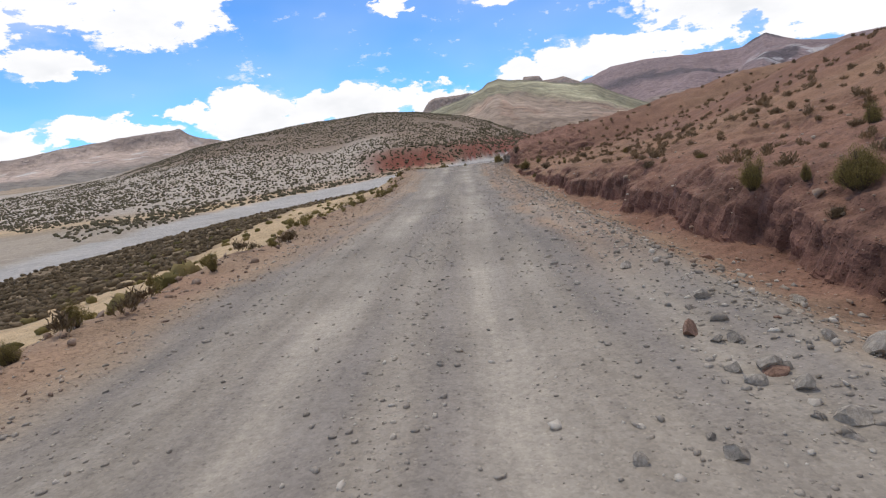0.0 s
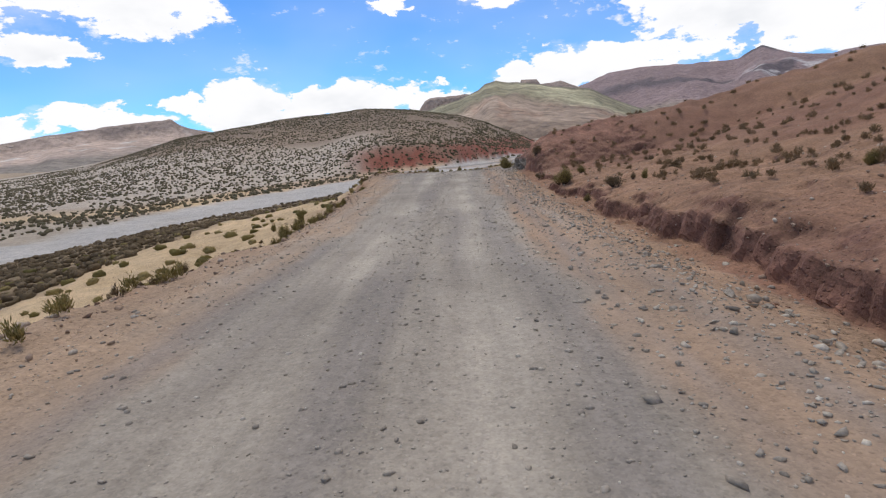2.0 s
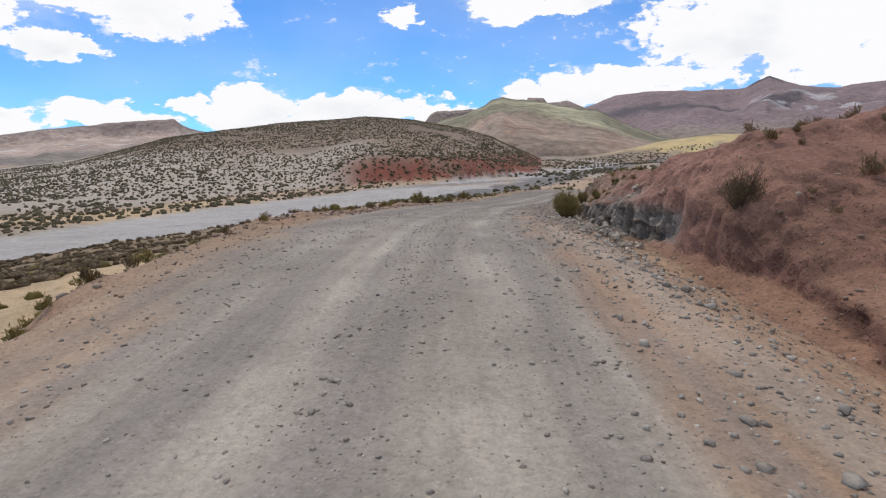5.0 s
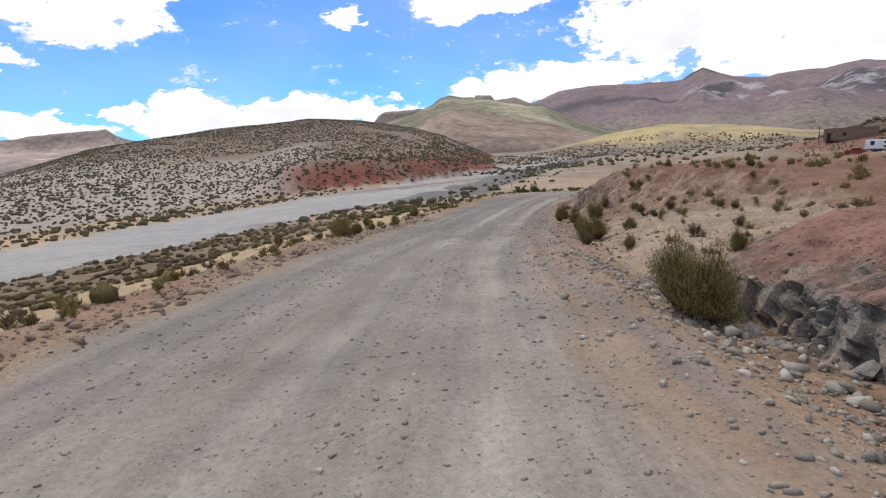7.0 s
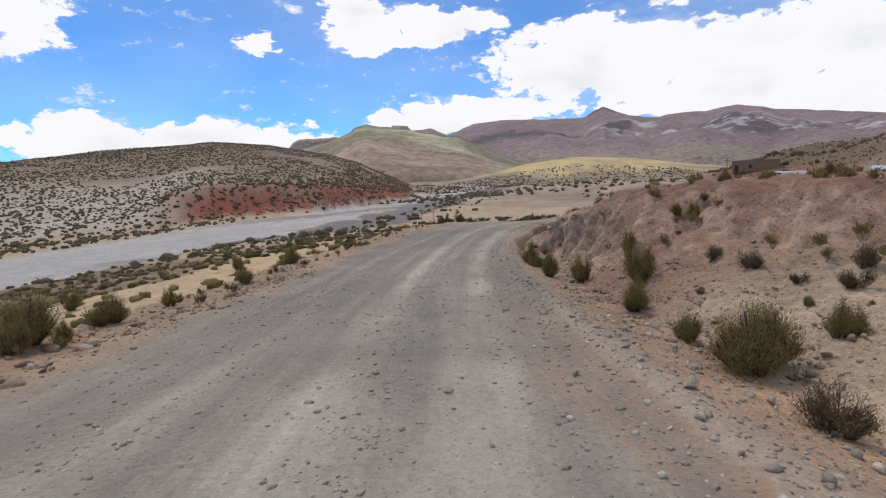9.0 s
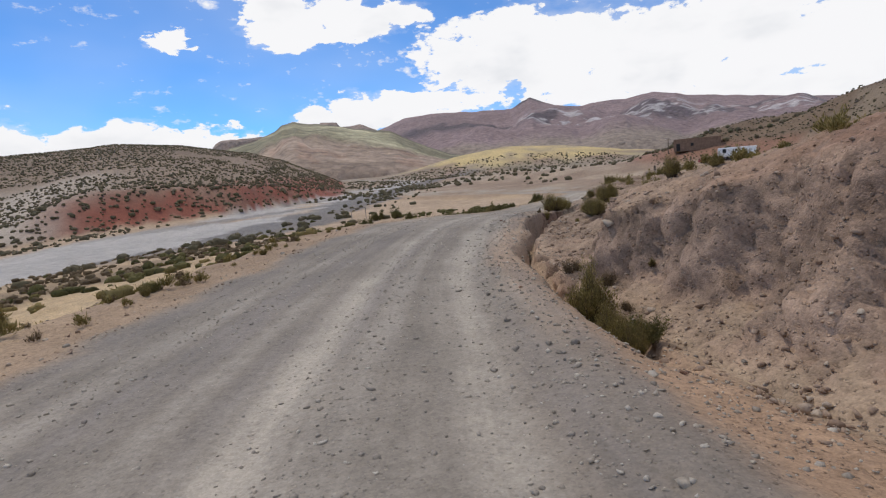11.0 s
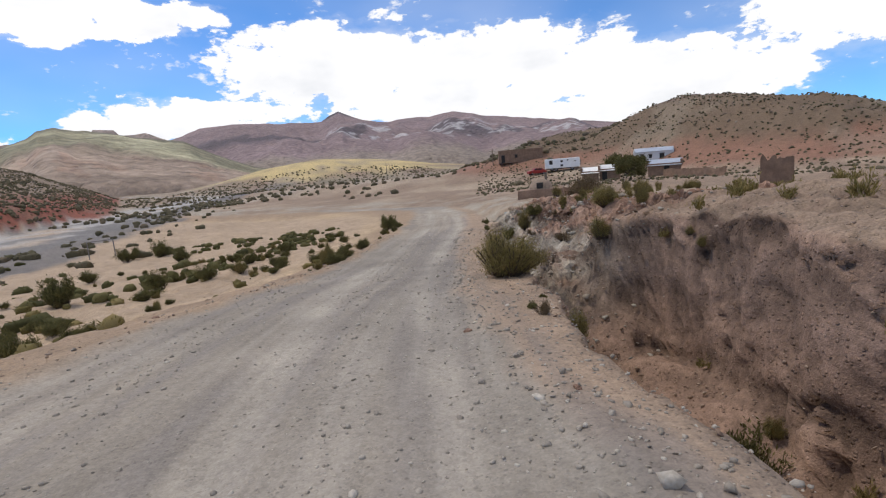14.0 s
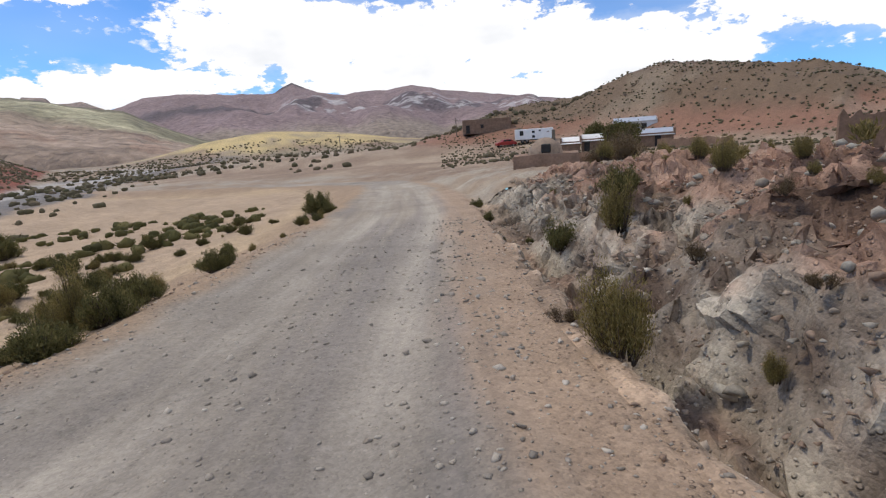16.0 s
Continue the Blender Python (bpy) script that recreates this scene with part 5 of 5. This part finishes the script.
# weathered rocks over the hill behind the houses
HILLROCK = island_matte("hill_rock", [(0.13, 0.095, 0.07), (0.22, 0.165, 0.12), (0.17, 0.12, 0.085), (0.30, 0.25, 0.19)])
kx, ky = on_knoll(rs, 2600)
kz, km = terrain(kx, ky, True)
up = km["knoll"] > 3.0 + 5.0 * rs.rand(len(kx))
kx, ky, kz = kx[up], ky[up], kz[up]
ks = 0.45 + rs.pareto(2.6, len(kx)).clip(0, 2.2) * 0.6
scatter("hill_rocks", HILLROCK, CHIPS, kx, ky, kz - 0.25 * ks, ks, rs.uniform(0, 6.28, len(kx)), "weathered brown rocks strewn over the stony hill", "rocks")


# ---- the farmstead ----
EYE = (19.8, 101.3)
ADOBE = matte("adobe_wall", (0.25, 0.165, 0.115), 0.3, 1.6, 0.95, 0.03)
LIME = matte("limewash", (0.74, 0.73, 0.70), 0.08, 2.0, 0.85, 0.01)
TIN = matte("zinc_roof", (0.58, 0.60, 0.62), 0.12, 1.2, 0.45, 0.005, 0.5)
DARK = matte("dark_opening", (0.03, 0.028, 0.026), 0.3, 3.0, 0.6)
BODY = matte("white_coachwork", (0.78, 0.78, 0.77), 0.06, 1.0, 0.4, 0.002)
RED = matte("red_car_paint", (0.28, 0.035, 0.03), 0.15, 2.0, 0.35, 0.002)
TYRE = matte("tyre_rubber", (0.025, 0.025, 0.025), 0.2, 20.0, 0.85)
WOOD = matte("grey_timber", (0.16, 0.13, 0.10), 0.3, 9.0, 0.9)
STEEL = matte("rusty_pipe", (0.22, 0.20, 0.19), 0.2, 14.0, 0.6)


def afar(az, dist):
    return EYE[0] + dist * math.sin(radians(az)), EYE[1] + dist * math.cos(radians(az))


def wheel_of(parent, x, y, r, w):
    bm = bmesh.new()
    bmesh.ops.create_cone(bm, cap_ends=True, segments=20, radius1=r, radius2=r, depth=w, matrix=pose(x, y, r, 90))
    bmesh.ops.bevel(bm, geom=[e for e in bm.edges if len(e.link_faces) == 2 and any(len(f.verts) > 4 for f in e.link_faces)], offset=r * 0.15, segments=2, affect="EDGES")
    wh = part("wheel", bm, TYRE, parent, "black rubber wheel", True)
    bm = bmesh.new()
    bmesh.ops.create_cone(bm, cap_ends=True, segments=16, radius1=r * 0.55, radius2=r * 0.5, depth=w * 1.06, matrix=pose(x, y, r, 90))
    part("rim", bm, STEEL, wh)


def ragged(bm, amount, seed):
    bmesh.ops.subdivide_edges(bm, edges=bm.edges[:], cuts=4, use_grid_fill=True)
    for v in bm.verts:
        v.co += noise.noise_vector(v.co * 0.9 + Vector((seed, 0, 0))) * amount
    return bm


def house(name, x, y, turn, w, dep, h, wall, roof, openings, label, gable=False, parapet=False):
    """A one-storey house: battered walls, a sloping roof sheet, recessed door and windows; its front faces -y before the turn."""
    e = base_at(name, x, y, ground_z(x, y) - 0.1, turn)
    part("wall", ragged(boxed((-w / 2, 0, 0), (w / 2, dep, h)), 0.05, w), wall, e)
    if roof:
        bm = bmesh.new()
        rise = 0.75 if gable else 0.55
        prof = [(-0.25, h - 0.02), (dep * 0.5, h + rise), (dep + 0.25, h - 0.02)] if gable else [(-0.35, h - 0.35), (dep * 0.8, h + rise), (dep + 0.2, h + rise)]
        top = [[bm.verts.new((sx * (w / 2 + 0.2), py, pz + 0.06)) for py, pz in prof] for sx in (-1, 1)]
        bot = [[bm.verts.new((sx * (w / 2 + 0.2), py, pz)) for py, pz in prof] for sx in (-1, 1)]
        for j in range(2):
            bm.faces.new((top[0][j], top[1][j], top[1][j + 1], top[0][j + 1]))
            bm.faces.new((bot[0][j], bot[0][j + 1], bot[1][j + 1], bot[1][j]))
            for k in (0, 1):
                bm.faces.new((top[k][j], top[k][j + 1], bot[k][j + 1], bot[k][j]))
        bm.faces.new((top[0][0], bot[0][0], bot[1][0], top[1][0]))
        bm.faces.new((top[0][2], top[1][2], bot[1][2], bot[0][2]))
        bmesh.ops.recalc_face_normals(bm, faces=bm.faces)
        part("roof", bm, roof, e, "pale metal sheet roof")
    if parapet:
        for sx in (-1, 1):
            part("parapet", boxed((sx * (w / 2 + 0.12) - 0.14, -0.15, h - 0.5), (sx * (w / 2 + 0.12) + 0.14, dep * 0.9, h + 0.55), 0.04), LIME if wall is LIME else ADOBE, e)
    for kind, cx, z0, ow, oh in openings:
        op = part(kind, boxed((cx - ow / 2, -0.07, z0), (cx + ow / 2, 0.02, z0 + oh)), DARK, e)
        part("lintel", boxed((cx - ow / 2 - 0.12, -0.09, z0 + oh), (cx + ow / 2 + 0.12, -0.002, z0 + oh + 0.12), 0.01), WOOD, op)
    return tagged(e, label, "house", "farm buildings")


x, y = afar(49.3, 128)
house("adobe_house", x, y, -45, 11.5, 5, 3.3, ADOBE, None, [("door", -4.6, 0.1, 0.9, 1.9), ("window", -1.2, 1.2, 0.7, 0.8)], "flat-roofed brown adobe house with small openings")
x, y = afar(58.0, 80)
house("outhouse", x, y, -58, 2.6, 3.5, 1.9, ADOBE, LIME, [], "small adobe outhouse with a whitened sloping roof", parapet=True)
x, y = afar(60.2, 81)
house("outhouse", x, y, -60, 3.2, 3.5, 2.1, ADOBE, LIME, [("door", -0.8, 0.1, 0.8, 1.5)], "adobe outhouse with a whitened sloping roof", parapet=True)
x, y = afar(66.2, 80)
house("outhouse", x, y, -66, 4.8, 4.0, 2.0, ADOBE, TIN, [("door", 0.4, 0.1, 0.8, 1.5)], "low adobe outhouse with a metal roof", parapet=True)
x, y = afar(64.3, 105)
house("white_house", x, y, -63, 7.2, 5, 2.3, LIME, TIN, [("window", -2.2, 1.0, 0.7, 0.8), ("door", 1.6, 0.1, 0.9, 1.7), ("window", -0.6, 1.0, 0.6, 0.7)], "long whitewashed house with a metal roof", gable=True, parapet=True)

# white caravan and red car
x, y = afar(54.2, 112)
van = base_at("caravan", x, y, ground_z(x, y), -54)
part("body", boxed((-3.9, -1.2, 0.62), (3.9, 1.2, 2.75), 0.09), BODY, van)
part("chassis", boxed((-3.6, -1.0, 0.42), (3.6, 1.0, 0.62), 0.02), TYRE, van)
for cx, z0, ow, oh in ((-2.5, 1.5, 0.75, 0.95), (-0.1, 1.9, 0.55, 0.45), (-0.1, 0.95, 0.55, 0.45), (1.2, 2.15, 0.4, 0.3)):
    part("window", boxed((cx - ow / 2, -1.225, z0), (cx + ow / 2, -1.19, z0 + oh), 0.01), DARK, van, "dark tinted window")
part("vent", boxed((2.6, -1.225, 1.9), (3.1, -1.19, 2.1), 0.005), STEEL, van)
for cx in (-2.3, -1.4, 2.2):
    for cy in (-1.0, 1.0):
        wheel_of(van, cx, cy, 0.42, 0.25)
tagged(van, "long white box caravan parked beside the houses", "caravan")

x, y = afar(51.2, 111)
car = base_at("car", x, y, ground_z(x, y), -30)
bm = bmesh.new()
prof = [(-2.1, 0.35), (-2.15, 0.75), (-1.9, 0.95), (-1.0, 1.02), (-0.55, 1.5), (0.95, 1.52), (1.75, 1.0), (2.1, 0.9), (2.15, 0.4)]
L = [bm.verts.new((px, -0.82 if pz < 1.2 else -0.68, pz)) for px, pz in prof]
R = [bm.verts.new((px, 0.82 if pz < 1.2 else 0.68, pz)) for px, pz in prof]
bm.faces.new(L)
bm.faces.new(R[::-1])
for i in range(len(prof)):
    j = (i + 1) % len(prof)
    bm.faces.new((L[i], R[i], R[j], L[j]))
bmesh.ops.recalc_face_normals(bm, faces=bm.faces)
bmesh.ops.bevel(bm, geom=bm.edges[:], offset=0.05, segments=2, affect="EDGES")
part("body", bm, RED, car)
for sy in (-1, 1):
    for a, b in ((-0.75, -0.02), (0.08, 0.95)):
        bm = boxed((a, min(sy * 0.77, sy * 0.80), 1.08), (b, max(sy * 0.77, sy * 0.80), 1.42), 0.01)
        part("side_window", bm, DARK, car)
for cx in (-1.35, 1.35):
    for cy in (-0.72, 0.72):
        wheel_of(car, cx, cy, 0.32, 0.2)
tagged(car, "dark red hatchback parked beside the caravan", "car")

# domed clay oven on its plinth
x, y = 42.0, 116.6
oven = base_at("clay_oven", x, y, ground_z(x, y) - 0.05, -56, 1.05)
part("plinth", ragged(boxed((-1.5, -0.9, 0), (1.5, 1.1, 0.75)), 0.06, 4), ADOBE, oven)
bm = bmesh.new()
bmesh.ops.create_uvsphere(bm, u_segments=24, v_segments=14, radius=0.82)
bmesh.ops.delete(bm, geom=[v for v in bm.verts if v.co.z < -0.1], context="VERTS")
for v in bm.verts:
    v.co.z = v.co.z * 0.95 + 0.74
    v.co += noise.noise_vector(v.co * 2) * 0.05
part("dome", bm, matte("pale_clay", (0.36, 0.27, 0.20), 0.25, 5.0), oven, "smoothed pale clay dome", True)
part("mouth", boxed((-0.2, -0.86, 0.82), (0.24, -0.6, 1.22), 0.04), DARK, oven, "sooty dark oven mouth")
part("chimney", boxed((0.3, -0.15, 1.3), (0.46, 0.02, 1.85), 0.02), WOOD, oven)
tagged(oven, "domed clay oven on an adobe plinth", "oven")


def adobe_wall(x0, y0, x1, y1, h, thick, label, seed):
    n = 14
    bm = bmesh.new()
    dx, dy = x1 - x0, y1 - y0
    ln = math.hypot(dx, dy)
    nx, ny = -dy / ln * thick / 2, dx / ln * thick / 2
    rows = []
    for i in range(n + 1):
        t = i / n
        x, y = x0 + dx * t, y0 + dy * t
        g = ground_z(x, y) - 0.2
        top = g + 0.2 + h * (1 + 0.28 * noise.noise(Vector((i * 0.45, seed, 0))))
        rows.append([bm.verts.new(p) for p in ((x - nx, y - ny, g), (x - nx * 0.7, y - ny * 0.7, top), (x + nx * 0.7, y + ny * 0.7, top - 0.05), (x + nx, y + ny, g))])
    for a, b in zip(rows, rows[1:]):
        for j in range(3):
            bm.faces.new((a[j], b[j], b[j + 1], a[j + 1]))
    bm.faces.new(rows[0])
    bm.faces.new(rows[-1][::-1])
    bmesh.ops.recalc_face_normals(bm, faces=bm.faces)
    return tagged(part("mud_wall", ragged(bm, 0.04, seed), ADOBE), label, "wall", "mud walls")


adobe_wall(*afar(81.0, 37), *afar(84.2, 37.6), 1.9, 0.5, "short thick stub of ruined mud wall", 1)
adobe_wall(*afar(56.2, 29), *afar(60.5, 33), 0.7, 0.4, "low crumbling mud wall beside the oven", 2)
adobe_wall(*afar(66.5, 74), *afar(73, 70), 1.2, 0.5, "long brown mud wall of a yard", 3)
adobe_wall(*afar(52, 55), *afar(56, 40), 0.4, 0.4, "low mud terrace wall near the track", 4)


def tree(x, y, h, w, label, seed):
    e = base_at("tree", x, y, ground_z(x, y) - 0.05)
    rnd = random.Random(seed)
    tr, cr = bmesh.new(), bmesh.new()

    def limb(a, b, r0, r1):
        d = (b - a).normalized()
        s1 = d.orthogonal().normalized()
        s2 = d.cross(s1)
        ra = [tr.verts.new(a + (s1 * math.cos(t) + s2 * math.sin(t)) * r0) for t in (0, 1.05, 2.1, 3.14, 4.19, 5.24)]
        rb_ = [tr.verts.new(b + (s1 * math.cos(t) + s2 * math.sin(t)) * r1) for t in (0, 1.05, 2.1, 3.14, 4.19, 5.24)]
        for i in range(6):
            tr.faces.new((ra[i], ra[(i + 1) % 6], rb_[(i + 1) % 6], rb_[i]))
    fork_p = Vector((0.1, 0, h * 0.16))
    limb(Vector((0, 0, 0)), fork_p, 0.16, 0.12)
    for i in range(46):
        az, ph = rnd.uniform(0, 6.28), math.acos(rnd.uniform(-0.55, 1))
        rad = rnd.uniform(0.6, 1.0)
        c = Vector((math.cos(az) * math.sin(ph) * w / 2 * rad, math.sin(az) * math.sin(ph) * w / 2 * rad, h * 0.48 + math.cos(ph) * h * 0.44 * rad))
        if i < 14:
            limb(fork_p, c * 0.9 + Vector((0, 0, h * 0.04)), 0.06, 0.015)
        for j in range(150):
            p = c + Vector((rnd.gauss(0, 1), rnd.gauss(0, 1), rnd.gauss(0, 0.8))) * w * 0.075
            dv = Vector((rnd.gauss(0, 1), rnd.gauss(0, 1), rnd.gauss(0, 1))).normalized()
            leaf_strip(cr, p, p + dv * 0.26, 0.08, Vector((rnd.gauss(0, 1), rnd.gauss(0, 1), rnd.gauss(0, 1))))
    part("trunk", tr, TWIG, e)
    part("crown", cr, LEAF[1], e)
    return tagged(e, label, "tree", "farmyard trees")


x, y = afar(63.0, 70)
tree(x, y, 3.9, 4.4, "bushy dark green tree before the white house", 5)
x, y = afar(60.6, 92)
tree(x, y, 4.4, 5.0, "broad dark green tree behind the outhouses", 6)
for az, dist, w in ((62, 25, 2.6), (64.0, 24, 2.4), (60.5, 27, 2.0), (63, 22.5, 2.0)):
    x, y = afar(az, dist)
    shrub("dry", x, y, w, 0.6, "shrubs round the farm")
for az, dist, w in ((67, 30, 1.5), (70, 26, 1.8), (73, 22, 1.6), (76, 28, 2.0), (79, 24, 1.7), (69, 40, 2.2), (74, 36, 2.0), (57, 60, 1.6), (66, 50, 2.0), (83, 26, 1.6)):
    x, y = afar(az, dist)
    shrub("olive", x, y, w, 0.8, "shrubs round the farm")


def pole(x, y, h, label):
    e = base_at("utility_pole", x, y, ground_z(x, y) - 0.1, -40)
    bm = bmesh.new()
    bmesh.ops.create_cone(bm, cap_ends=True, segments=10, radius1=0.14, radius2=0.09, depth=h, matrix=pose(0, 0, h / 2))
    part("post", bm, WOOD, e)
    part("crossarm", boxed((-0.8, -0.05, h - 0.7), (0.8, 0.05, h - 0.58), 0.01), WOOD, e)
    for cx in (-0.65, 0.0, 0.65):
        bm = bmesh.new()
        bmesh.ops.create_cone(bm, cap_ends=True, segments=8, radius1=0.05, radius2=0.03, depth=0.16, matrix=pose(cx, 0, h - 0.5))
        part("insulator", bm, LIME, e)
    return tagged(e, label, "utility pole", "power poles")


pole(*afar(46.0, 132), 4.6, "weathered wooden power pole with a crossarm")
pole(*afar(33.5, 190), 6.0, "weathered wooden power pole with a crossarm")


def pipe(bm, a, b, r):
    d = b - a
    m = Matrix.Translation((a + b) / 2) @ d.to_track_quat("Z", "Y").to_matrix().to_4x4()
    bmesh.ops.create_cone(bm, cap_ends=True, segments=8, radius1=r, radius2=r, depth=d.length, matrix=m)
    return bm


gx0, gy0 = 18.4, 153.0
goal = base_at("goal_frame", gx0, gy0, ground_z(gx0, gy0) - 0.05)
part("upright", pipe(bmesh.new(), Vector((-1.1, 0, 0)), Vector((-1.1, 0, 1.75)), 0.05), STEEL, goal)
part("upright", pipe(bmesh.new(), Vector((1.1, 0, 0)), Vector((1.1, 0, 1.75)), 0.05), STEEL, goal)
part("crossbar", pipe(bmesh.new(), Vector((-1.14, 0, 1.75)), Vector((1.14, 0, 1.75)), 0.05), STEEL, goal)
tagged(goal, "bare metal goal frame on the sandy flat", "goal")

# patterns of shrubs that no place took up
for kinds in SHRUBS.values():
    for e in kinds:
        if e.name not in used:
            for ob in [*e.children, e]:
                bpy.data.objects.remove(ob)
